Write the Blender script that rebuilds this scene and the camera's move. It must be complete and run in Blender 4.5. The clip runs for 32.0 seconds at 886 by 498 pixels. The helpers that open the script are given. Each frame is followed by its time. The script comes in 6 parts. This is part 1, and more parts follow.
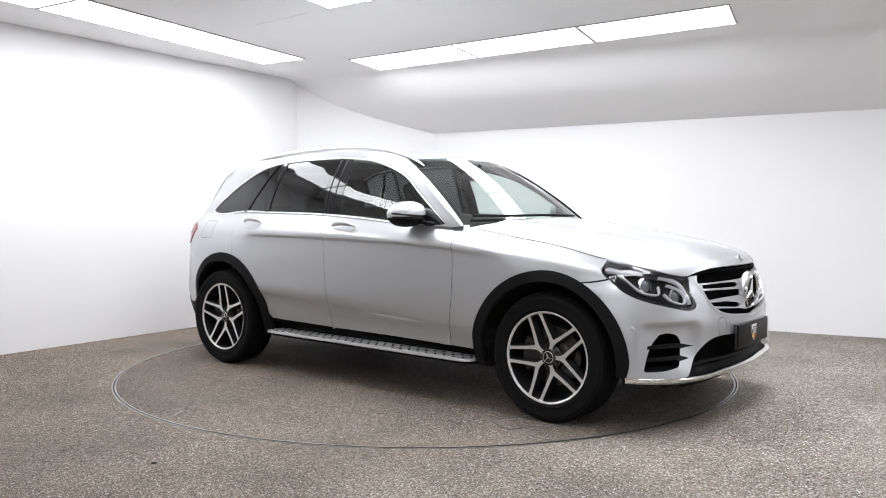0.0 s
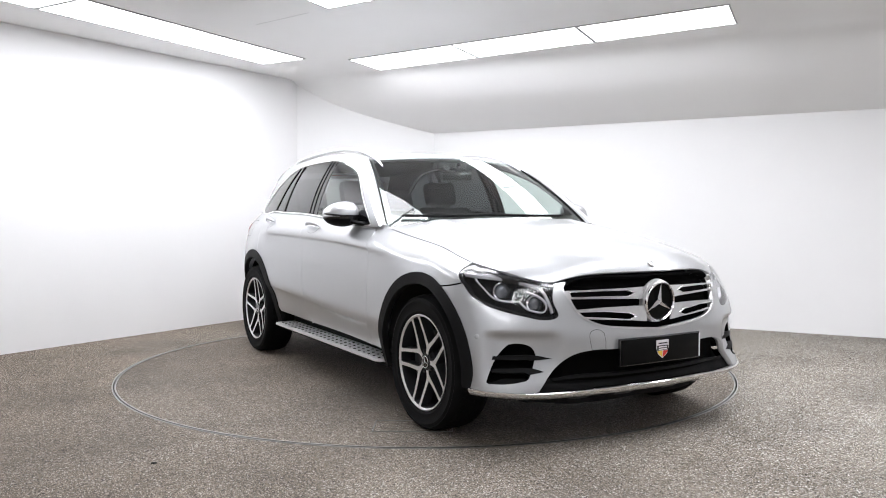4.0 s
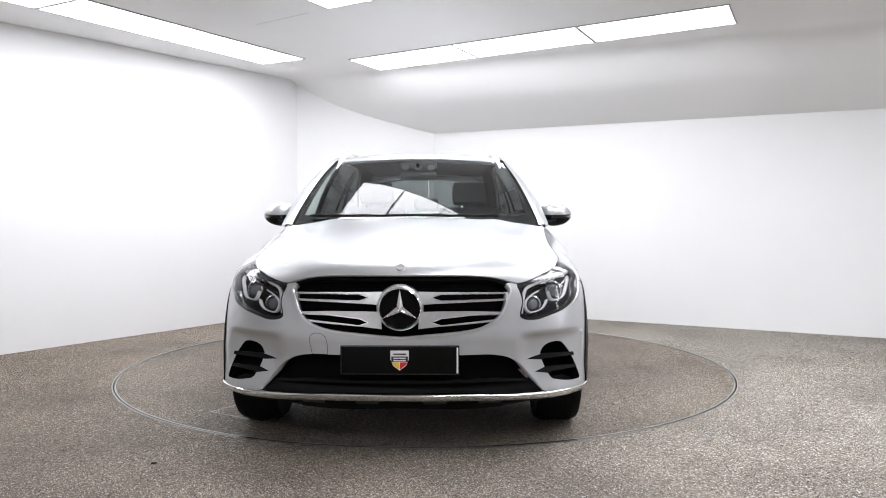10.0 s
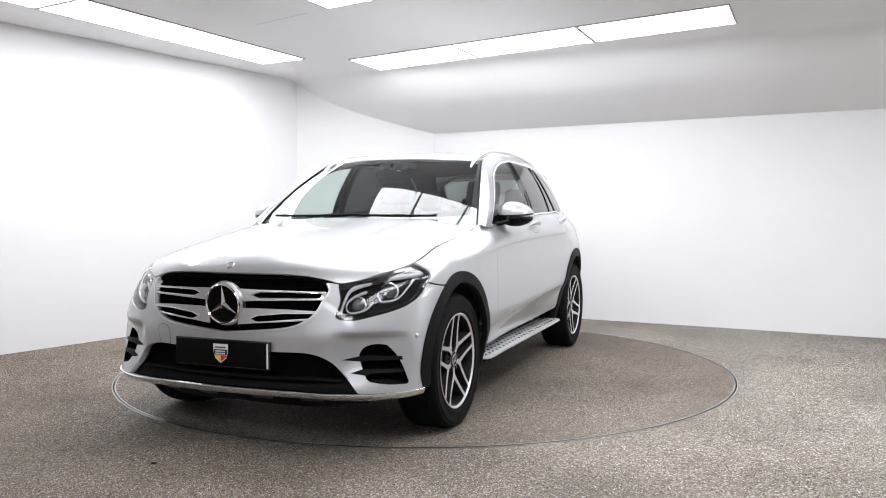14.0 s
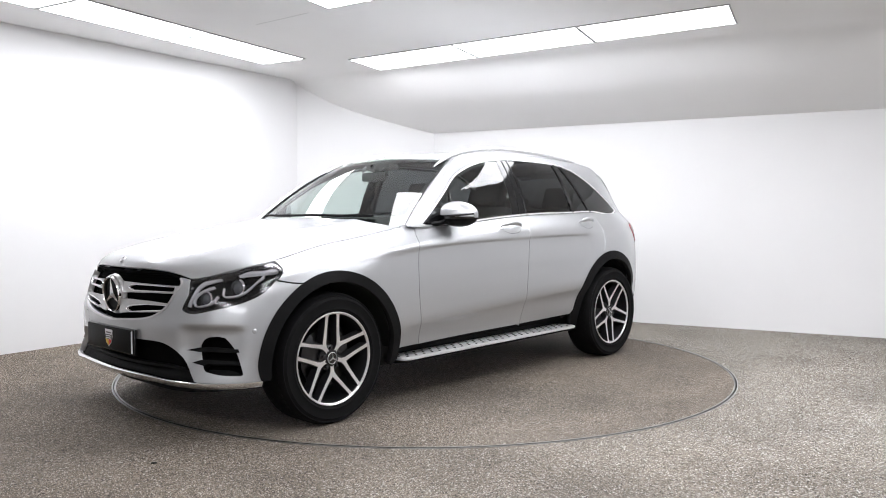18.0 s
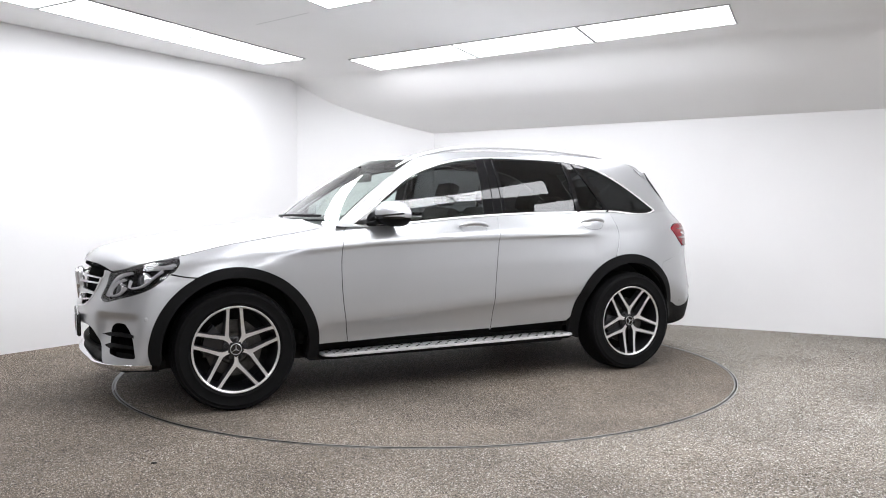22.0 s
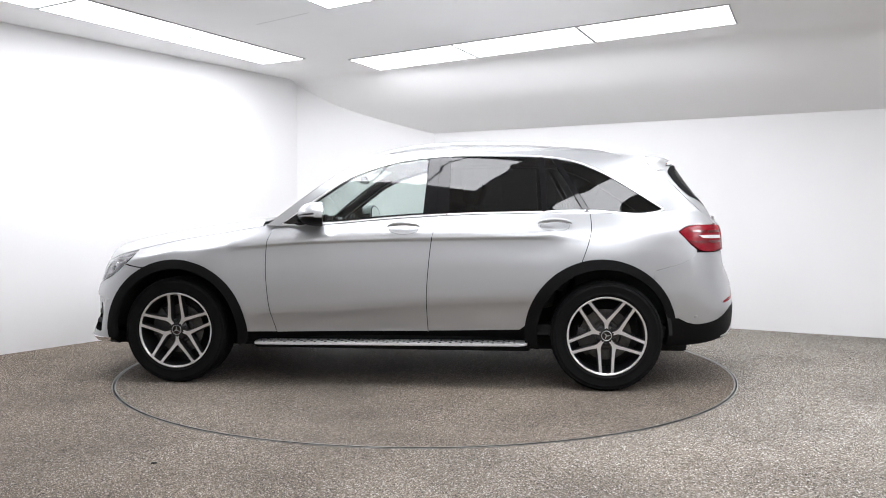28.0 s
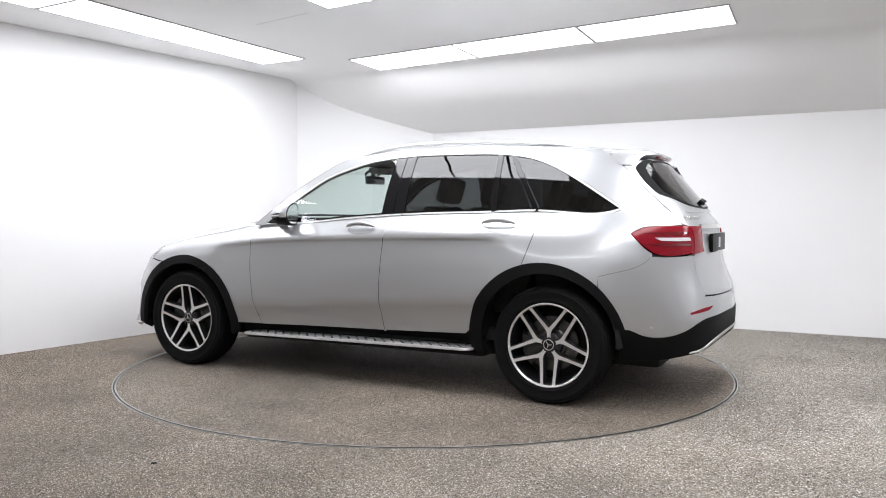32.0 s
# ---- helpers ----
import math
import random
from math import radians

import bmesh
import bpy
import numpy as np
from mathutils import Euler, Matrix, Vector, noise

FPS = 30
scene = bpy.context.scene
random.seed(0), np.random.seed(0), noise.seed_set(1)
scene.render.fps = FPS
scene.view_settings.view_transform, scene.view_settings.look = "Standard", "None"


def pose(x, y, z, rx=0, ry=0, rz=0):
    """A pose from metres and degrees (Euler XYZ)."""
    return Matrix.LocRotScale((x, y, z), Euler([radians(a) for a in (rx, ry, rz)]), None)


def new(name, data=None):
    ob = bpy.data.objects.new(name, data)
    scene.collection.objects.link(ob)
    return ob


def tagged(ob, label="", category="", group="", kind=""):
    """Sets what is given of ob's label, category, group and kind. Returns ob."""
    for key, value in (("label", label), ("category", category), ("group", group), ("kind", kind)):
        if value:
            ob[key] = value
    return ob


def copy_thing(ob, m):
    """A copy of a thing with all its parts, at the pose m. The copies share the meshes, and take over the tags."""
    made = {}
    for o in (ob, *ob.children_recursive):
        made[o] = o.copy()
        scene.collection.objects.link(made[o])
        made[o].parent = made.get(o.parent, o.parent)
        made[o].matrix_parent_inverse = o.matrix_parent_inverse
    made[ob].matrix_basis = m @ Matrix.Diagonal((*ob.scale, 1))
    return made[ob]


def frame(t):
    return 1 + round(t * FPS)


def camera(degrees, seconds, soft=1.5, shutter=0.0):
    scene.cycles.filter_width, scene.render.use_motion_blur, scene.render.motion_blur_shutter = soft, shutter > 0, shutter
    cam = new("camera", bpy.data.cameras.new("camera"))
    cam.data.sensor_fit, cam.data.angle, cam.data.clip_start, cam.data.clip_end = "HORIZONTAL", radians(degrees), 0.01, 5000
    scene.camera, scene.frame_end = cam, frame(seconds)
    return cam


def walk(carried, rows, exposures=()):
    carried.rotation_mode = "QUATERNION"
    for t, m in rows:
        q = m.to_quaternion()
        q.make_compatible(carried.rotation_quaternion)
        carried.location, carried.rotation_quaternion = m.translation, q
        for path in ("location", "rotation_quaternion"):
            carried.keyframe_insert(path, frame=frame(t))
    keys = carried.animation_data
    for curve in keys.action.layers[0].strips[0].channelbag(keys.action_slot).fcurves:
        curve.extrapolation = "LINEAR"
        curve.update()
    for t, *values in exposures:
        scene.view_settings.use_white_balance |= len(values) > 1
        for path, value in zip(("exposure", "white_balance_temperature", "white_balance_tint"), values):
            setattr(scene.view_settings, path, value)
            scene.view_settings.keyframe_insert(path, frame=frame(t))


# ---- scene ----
# ---- camera ----
cam = camera(57.96, 32.0, soft=1.0)
EYE = (0.0, -6.0736, 1.1363)
walk(cam, [(0.0, pose(*EYE, 90 - 2.442, 0, -1.127)), (32.0, pose(*EYE, 90 - 2.442, 0, -1.127))], exposures=[(0.0, 0.0, 6280, 12), (32.0, 0.0, 6280, 12)])

# ---- light ----
LAMP_POWER = 10.8
world = bpy.data.worlds.new("world")
scene.world = world
world.use_nodes = True
world.node_tree.nodes["Background"].inputs[0].default_value = (1, 1, 1, 1)
world.node_tree.nodes["Background"].inputs[1].default_value = 0.0


# ---- materials ----
def material(name):
    m = bpy.data.materials.new(name)
    m.use_nodes = True
    return m, m.node_tree.nodes, m.node_tree.links, m.node_tree.nodes["Principled BSDF"]


def plain(name, colour, rough=0.5, metal=0.0, coat=0.0, vary=0.08, scale=40.0, bump=0.0, bump_scale=300.0, spec=0.5):
    """A surface with a little variation in colour and gloss, and a fine grain."""
    m, n, l, b = material(name)
    b.inputs["Metallic"].default_value = metal
    b.inputs["Coat Weight"].default_value = coat
    b.inputs["Coat Roughness"].default_value = 0.03
    b.inputs["Specular IOR Level"].default_value = spec
    co = n.new("ShaderNodeTexCoord")
    t = n.new("ShaderNodeTexNoise")
    t.inputs["Scale"].default_value, t.inputs["Detail"].default_value = scale, 4
    l.new(co.outputs["Object"], t.inputs["Vector"])
    r = n.new("ShaderNodeValToRGB")
    for e, k in zip(r.color_ramp.elements, (1 - vary, 1 + vary)):
        e.color = (*[min(1.0, c * k) for c in colour], 1)
    r.color_ramp.elements[0].position, r.color_ramp.elements[1].position = 0.3, 0.7
    l.new(t.outputs["Fac"], r.inputs["Fac"])
    l.new(r.outputs["Color"], b.inputs["Base Color"])
    q = n.new("ShaderNodeMapRange")
    q.inputs["To Min"].default_value, q.inputs["To Max"].default_value = rough * 0.88, min(1, rough * 1.12)
    l.new(t.outputs["Fac"], q.inputs["Value"])
    l.new(q.outputs["Result"], b.inputs["Roughness"])
    if bump:
        t2 = n.new("ShaderNodeTexNoise")
        t2.inputs["Scale"].default_value = bump_scale
        l.new(co.outputs["Object"], t2.inputs["Vector"])
        u = n.new("ShaderNodeBump")
        u.inputs["Strength"].default_value, u.inputs["Distance"].default_value = bump, 0.002
        l.new(t2.outputs["Fac"], u.inputs["Height"])
        l.new(u.outputs["Normal"], b.inputs["Normal"])
    return m


def glowing(name, colour, power):
    m, n, l, b = material(name)
    b.inputs["Base Color"].default_value = (0.8, 0.8, 0.8, 1)
    b.inputs["Emission Color"].default_value = (*colour, 1)
    b.inputs["Emission Strength"].default_value = power
    return m


def pane_glass(name, tint, gloss=1.0):
    """Thin glass: a tinted see-through sheet with a clear mirror reflection that grows at a flat angle."""
    m, n, l, b = material(name)
    n.remove(b)
    out = n["Material Output"]
    tr, gl, mx, fr, mu = (n.new("ShaderNode" + k) for k in ("BsdfTransparent", "BsdfGlossy", "MixShader", "LayerWeight", "Math"))
    tr.inputs["Color"].default_value = (*tint, 1)
    gl.inputs["Roughness"].default_value = 0.0
    gl.inputs["Color"].default_value = (1, 1, 1, 1)
    fr.inputs["Blend"].default_value = 0.5
    pw = n.new("ShaderNodeMath")
    pw.operation, pw.inputs[1].default_value = "POWER", 5.0
    l.new(fr.outputs["Facing"], pw.inputs[0])
    mu.operation, mu.inputs[1].default_value, mu.inputs[2].default_value = "MULTIPLY_ADD", 0.93, 0.045 * gloss
    mu.use_clamp = True
    l.new(pw.outputs[0], mu.inputs[0])
    l.new(mu.outputs[0], mx.inputs["Fac"])
    l.new(tr.outputs[0], mx.inputs[1])
    l.new(gl.outputs[0], mx.inputs[2])
    l.new(mx.outputs[0], out.inputs["Surface"])
    return m


def silver_paint():
    """Metallic silver: fine flakes under clear lacquer."""
    m, n, l, b = material("silver_paint")
    b.inputs["Metallic"].default_value = 0.66
    b.inputs["Coat Weight"].default_value = 0.85
    b.inputs["Coat Roughness"].default_value = 0.03
    co = n.new("ShaderNodeTexCoord")
    v = n.new("ShaderNodeTexVoronoi")
    v.inputs["Scale"].default_value = 900
    l.new(co.outputs["Object"], v.inputs["Vector"])
    r = n.new("ShaderNodeValToRGB")
    r.color_ramp.elements[0].color = (0.446, 0.456, 0.472, 1)
    r.color_ramp.elements[1].color = (0.540, 0.550, 0.566, 1)
    l.new(v.outputs["Color"], r.inputs["Fac"])
    l.new(r.outputs["Color"], b.inputs["Base Color"])
    t = n.new("ShaderNodeTexNoise")
    t.inputs["Scale"].default_value = 3.0
    l.new(co.outputs["Object"], t.inputs["Vector"])
    q = n.new("ShaderNodeMapRange")
    q.inputs["To Min"].default_value, q.inputs["To Max"].default_value = 0.36, 0.40
    l.new(t.outputs["Fac"], q.inputs["Value"])
    l.new(q.outputs["Result"], b.inputs["Roughness"])
    return m


# span along x over which the dirt and the painted-in dimness fade out
DIRT_DIM_SPAN = (0.3, 5.6)


def stone_floor(name, seed):
    """Resin-bound gravel: small pebbles of brown, grey and cream in a dull binder, with worn and soiled patches and one
    side painted dimmer.
    """
    m, n, l, b = material(name)
    co = n.new("ShaderNodeTexCoord")
    mp = n.new("ShaderNodeMapping")
    mp.inputs["Location"].default_value = (seed, seed * 0.7, 0)
    l.new(co.outputs["Object"], mp.inputs["Vector"])
    v = n.new("ShaderNodeTexVoronoi")
    v.inputs["Scale"].default_value = 230
    l.new(mp.outputs["Vector"], v.inputs["Vector"])
    sp = n.new("ShaderNodeSeparateColor")
    l.new(v.outputs["Color"], sp.inputs["Color"])
    r = n.new("ShaderNodeValToRGB")
    for p, c in ((0.0, (0.006, 0.0048, 0.0036)), (0.3, (0.034, 0.0275, 0.021)), (0.58, (0.083, 0.0685, 0.054)), (0.82, (0.190, 0.162, 0.132)), (1.0, (0.60, 0.54, 0.46))):
        e = r.color_ramp.elements.new(p) if 0 < p < 1 else r.color_ramp.elements[int(p)]
        e.color = (*c, 1)
    # larger flecks among the fine grain
    v2 = n.new("ShaderNodeTexVoronoi")
    v2.inputs["Scale"].default_value = 135
    l.new(mp.outputs["Vector"], v2.inputs["Vector"])
    s2 = n.new("ShaderNodeSeparateColor")
    l.new(v2.outputs["Color"], s2.inputs["Color"])
    gr = n.new("ShaderNodeMath")
    gr.operation, gr.inputs[1].default_value = "MULTIPLY_ADD", 0.55
    gs = n.new("ShaderNodeMath")
    gs.operation, gs.inputs[1].default_value, gs.inputs[2].default_value = "MULTIPLY_ADD", 0.92, -0.25
    l.new(sp.outputs["Red"], gs.inputs[0])
    l.new(s2.outputs["Green"], gr.inputs[0])
    l.new(gs.outputs[0], gr.inputs[2])
    l.new(gr.outputs[0], r.inputs["Fac"])
    t = n.new("ShaderNodeTexNoise")
    t.inputs["Scale"].default_value, t.inputs["Detail"].default_value = 1.1, 6
    l.new(mp.outputs["Vector"], t.inputs["Vector"])
    s = n.new("ShaderNodeMapRange")
    s.inputs["From Min"].default_value, s.inputs["From Max"].default_value = 0.32, 0.62
    s.inputs["To Min"].default_value, s.inputs["To Max"].default_value = (0.66, 1.0) if not seed else (0.56, 0.88)
    l.new(t.outputs["Fac"], s.inputs["Value"])
    mul = n.new("ShaderNodeMix")
    mul.data_type, mul.blend_type = "RGBA", "MULTIPLY"
    mul.inputs["Factor"].default_value = 1
    l.new(r.outputs["Color"], mul.inputs["A"])
    l.new(s.outputs["Result"], mul.inputs["B"])
    # trodden-in brown dirt and painted-in dimmer light, heavier towards one side of the room
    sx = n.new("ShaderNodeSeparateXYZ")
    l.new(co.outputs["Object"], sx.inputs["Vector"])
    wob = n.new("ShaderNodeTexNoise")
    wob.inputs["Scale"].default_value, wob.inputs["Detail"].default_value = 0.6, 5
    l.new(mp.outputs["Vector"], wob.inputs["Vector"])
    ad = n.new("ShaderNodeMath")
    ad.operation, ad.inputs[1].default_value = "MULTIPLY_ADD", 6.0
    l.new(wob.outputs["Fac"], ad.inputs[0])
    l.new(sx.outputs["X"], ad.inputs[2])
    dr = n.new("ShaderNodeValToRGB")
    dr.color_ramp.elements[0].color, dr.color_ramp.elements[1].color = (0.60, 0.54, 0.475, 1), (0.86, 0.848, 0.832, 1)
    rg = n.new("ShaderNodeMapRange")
    rg.inputs["From Min"].default_value, rg.inputs["From Max"].default_value = DIRT_DIM_SPAN if not seed else (0.5, 13.0)
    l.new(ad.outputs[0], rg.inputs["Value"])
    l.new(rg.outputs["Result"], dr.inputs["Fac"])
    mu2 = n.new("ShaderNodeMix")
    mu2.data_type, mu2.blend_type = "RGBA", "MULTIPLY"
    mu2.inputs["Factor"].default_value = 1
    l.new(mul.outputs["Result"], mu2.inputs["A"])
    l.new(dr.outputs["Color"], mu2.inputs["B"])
    l.new(mu2.outputs["Result"], b.inputs["Base Color"])
    b.inputs["Roughness"].default_value = 0.72
    b.inputs["Specular IOR Level"].default_value = 0.35
    u = n.new("ShaderNodeBump")
    u.inputs["Strength"].default_value, u.inputs["Distance"].default_value = 0.9, 0.003
    l.new(v.outputs["Distance"], u.inputs["Height"])
    u.invert = True
    l.new(u.outputs["Normal"], b.inputs["Normal"])
    return m


PAINT = silver_paint()
WALL = plain("white_wall_paint", (0.82, 0.82, 0.825), 0.75, vary=0.012, scale=1.5, bump=0.08, bump_scale=120)
BACKWALL = plain("plain_wall_paint", (0.82, 0.82, 0.825), 0.8, vary=0.03, scale=1.5)
CEIL = plain("white_ceiling_paint", (0.89, 0.89, 0.89), 0.85, vary=0.015, scale=1.2, bump=0.06, bump_scale=90)
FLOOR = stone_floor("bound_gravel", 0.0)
DISC = stone_floor("bound_gravel_disc", 7.3)
LIGHT = glowing("lit_panel", (1.0, 1.0, 1.0), LAMP_POWER)
LIGHT_FRAME = plain("panel_frame", (0.42, 0.42, 0.42), 0.5)
STEEL = plain("steel_edge", (0.40, 0.40, 0.39), 0.38, 1.0, vary=0.15)
GROOVE = plain("dark_groove", (0.02, 0.02, 0.02), 0.9)
CLAD = plain("black_cladding", (0.0045, 0.0045, 0.005), 0.6, vary=0.1, bump=0.15, bump_scale=900, spec=0.14)
VOID = plain("matt_black_mesh", (0.003, 0.003, 0.003), 0.8, vary=0.1, spec=0.04)
GLOSSBLACK = plain("gloss_black", (0.008, 0.008, 0.009), 0.08, coat=0.5, vary=0.02)
RUBBER = plain("tyre_rubber", (0.0055, 0.0055, 0.006), 0.7, vary=0.2, scale=20, bump=0.2, bump_scale=500, spec=0.12)
TRIM = plain("bright_window_trim", (0.86, 0.86, 0.87), 0.35, 0.55, vary=0.03)
CHROME = plain("chrome", (0.85, 0.85, 0.86), 0.08, 1.0, vary=0.03)
BOARDMETAL = plain("brushed_board", (0.74, 0.74, 0.74), 0.4, 0.45, vary=0.06)
SATIN = plain("satin_aluminium", (0.62, 0.62, 0.63), 0.36, 1.0, vary=0.05)
RIMDARK = plain("dark_grey_alloy", (0.024, 0.024, 0.026), 0.35, 0.4, coat=0.3, vary=0.1)
RIMCUT = plain("machined_alloy", (0.74, 0.735, 0.73), 0.33, 0.72, vary=0.05)
DISCMETAL = plain("brake_iron", (0.09, 0.088, 0.085), 0.4, 1.0, vary=0.25, scale=30)
CABIN = plain("black_upholstery", (0.018, 0.018, 0.02), 0.7, vary=0.15, bump=0.3, bump_scale=600)
LINING = plain("dark_headliner", (0.03, 0.03, 0.032), 0.9)
GLASS = pane_glass("clear_green_glass", (0.79, 0.86, 0.835), 1.5)
REARGLASS = pane_glass("tinted_rear_glass", (0.22, 0.235, 0.235), 0.95)
PRIVACY = pane_glass("privacy_glass", (0.075, 0.08, 0.085), 0.95)
LENS = pane_glass("lamp_lens", (0.86, 0.86, 0.88), 0.7)
RED = plain("red_lens", (0.21, 0.006, 0.014), 0.16, coat=0.0, vary=0.15, scale=60, spec=0.25)
REDDARK = plain("dark_red_lens", (0.12, 0.004, 0.008), 0.12, coat=1.0, vary=0.1)
WHITELENS = plain("white_lens", (0.68, 0.68, 0.70), 0.2, coat=0.6, vary=0.05)
PLATEBLACK = plain("plate_black", (0.004, 0.004, 0.004), 0.35, vary=0.05, spec=0.08)
BADGEWHITE = plain("badge_white", (0.7, 0.7, 0.72), 0.3)
BADGEBLACK = plain("badge_black", (0.02, 0.02, 0.02), 0.3)
BADGERED = plain("badge_red", (0.6, 0.03, 0.02), 0.3)
BADGEGOLD = plain("badge_gold", (0.75, 0.5, 0.05), 0.3)
GLASSBALL = plain("lamp_glass", (0.10, 0.11, 0.12), 0.03, coat=1.0, vary=0.02)
DOORBLACK = plain("black_pillar_film", (0.005, 0.005, 0.006), 0.05, vary=0.05, spec=0.4)
UNDER = plain("underbody_black", (0.008, 0.008, 0.008), 0.9)


# ---- mesh helpers ----
def spline(xs, ys, q):
    """Natural cubic spline through (xs, ys...) at q; ys may have columns."""
    xs, ys, q = np.asarray(xs, float), np.asarray(ys, float), np.asarray(q, float)
    if ys.ndim == 1:
        return spline(xs, ys[:, None], q)[..., 0]
    n, h = len(xs), np.diff(xs)
    a = np.zeros((n, n))
    r = np.zeros_like(ys)
    a[0, 0] = a[-1, -1] = 1
    for i in range(1, n - 1):
        a[i, i - 1], a[i, i], a[i, i + 1] = h[i - 1], 2 * (h[i - 1] + h[i]), h[i]
        r[i] = 6 * ((ys[i + 1] - ys[i]) / h[i] - (ys[i] - ys[i - 1]) / h[i - 1])
    m = np.linalg.solve(a, r)
    k = np.clip(np.searchsorted(xs, q) - 1, 0, n - 2)
    t0, t1, hk = (q - xs[k])[..., None], (xs[k + 1] - q)[..., None], h[k][..., None]
    return (m[k] * t1**3 + m[k + 1] * t0**3) / (6 * hk) + (ys[k] / hk - m[k] * hk / 6) * t1 + (ys[k + 1] / hk - m[k + 1] * hk / 6) * t0


def mesh_from(name, verts, faces, mat, smooth=True, normals=None):
    me = bpy.data.meshes.new(name)
    me.from_pydata([tuple(v) for v in verts], [], [tuple(int(i) for i in f) for f in faces])
    me.materials.append(mat)
    if smooth:
        me.polygons.foreach_set("use_smooth", [True] * len(me.polygons))
    if normals is not None:
        me.normals_split_custom_set_from_vertices([tuple(v) for v in normals])
    me.update()
    return me


def part(name, bm, mat, parent, label="", smooth=True):
    """A bmesh, or a mesh, as one object under a thing or a part."""
    if isinstance(bm, bmesh.types.BMesh):
        me = bpy.data.meshes.new(name)
        bmesh.ops.recalc_face_normals(bm, faces=bm.faces)
        bm.to_mesh(me)
        bm.free()
        me.materials.append(mat)
        if smooth:
            me.polygons.foreach_set("use_smooth", [True] * len(me.polygons))
            me.set_sharp_from_angle(angle=radians(38))
    else:
        me = bm
    ob = new(name, me)
    if parent is not None:
        ob.parent = parent
    if label:
        tagged(ob, label)
    return ob


def box(bm, a, b, bevel=0.0, m=None):
    r = bmesh.ops.create_cube(bm, size=1)
    a, b = Vector(a), Vector(b)
    mm = Matrix.Translation((a + b) / 2) @ Matrix.Diagonal((*(b - a), 1))
    bmesh.ops.transform(bm, matrix=(m @ mm) if m else mm, verts=r["verts"])
    if bevel:
        e = list({x for v in r["verts"] for x in v.link_edges})
        bmesh.ops.bevel(bm, geom=e, offset=bevel, segments=2, affect="EDGES", profile=0.6)
    return bm


def revolve(profile, n=64, axis="y"):
    """Profile of (radius, along) pairs turned round an axis, as a bmesh; closed if its ends have radius 0."""
    bm = bmesh.new()
    rings = []
    for r, a in profile:
        if r < 1e-6:
            rings.append([bm.verts.new((0, a, 0) if axis == "y" else (0, 0, a))])
        else:
            ring = []
            for i in range(n):
                c, s = r * math.cos(2 * math.pi * i / n), r * math.sin(2 * math.pi * i / n)
                ring.append(bm.verts.new((c, a, s) if axis == "y" else (c, s, a)))
            rings.append(ring)
    for p, q in zip(rings, rings[1:]):
        for i in range(n):
            j = (i + 1) % n
            f = [p[i % len(p)], p[j % len(p)], q[j % len(q)], q[i % len(q)]]
            f = [v for k, v in enumerate(f) if v not in f[:k]]
            if len(f) > 2:
                bm.faces.new(f)
    return bm


def prism(bm, outline, y0, y1, m=None, bevel=0.0):
    """A flat outline of (x, z) pairs given thickness along y."""
    a = [bm.verts.new((x, y0, z)) for x, z in outline]
    b = [bm.verts.new((x, y1, z)) for x, z in outline]
    k = len(a)
    fs = [bm.faces.new(a), bm.faces.new(b[::-1])]
    for i in range(k):
        fs.append(bm.faces.new([a[i], b[i], b[(i + 1) % k], a[(i + 1) % k]]))
    if bevel:
        e = list({x for f in fs[:2] for x in f.edges})
        bmesh.ops.bevel(bm, geom=e, offset=bevel, segments=2, affect="EDGES", profile=0.6)
    if m:
        bmesh.ops.transform(bm, matrix=m, verts=bm.verts[:])
    return bm


def sweep(path, radii, n=12, flat=1.0, up=(0, 0, 1)):
    """A tube along a path of points; radii one or one each; flat squeezes it along up."""
    bm = bmesh.new()
    path = [Vector(p) for p in path]
    rings = []
    for i, p in enumerate(path):
        d = (path[min(i + 1, len(path) - 1)] - path[max(i - 1, 0)]).normalized()
        s = d.cross(Vector(up)).normalized()
        w = s.cross(d).normalized()
        r = radii[i] if isinstance(radii, (list, tuple)) else radii
        rings.append([bm.verts.new(p + s * r * math.cos(2 * math.pi * k / n) + w * r * flat * math.sin(2 * math.pi * k / n)) for k in range(n)])
    for a, b in zip(rings, rings[1:]):
        for k in range(n):
            bm.faces.new([a[k], a[(k + 1) % n], b[(k + 1) % n], b[k]])
    bm.faces.new(rings[0][::-1])
    bm.faces.new(rings[-1])
    return bm


# ---- the room ----
H_CEIL, H_LOW = 2.69, 2.11
A, C = Vector((-1.51, 3.29, 0)), Vector((0.08, 3.53, 0))
LEFT, RIGHT = Vector((-0.567, -0.824, 0)), Vector((0.869, -0.495, 0))
B, D = A + LEFT * 10.6, C + RIGHT * 9.4
E = Vector((1.6, -9.6, 0))


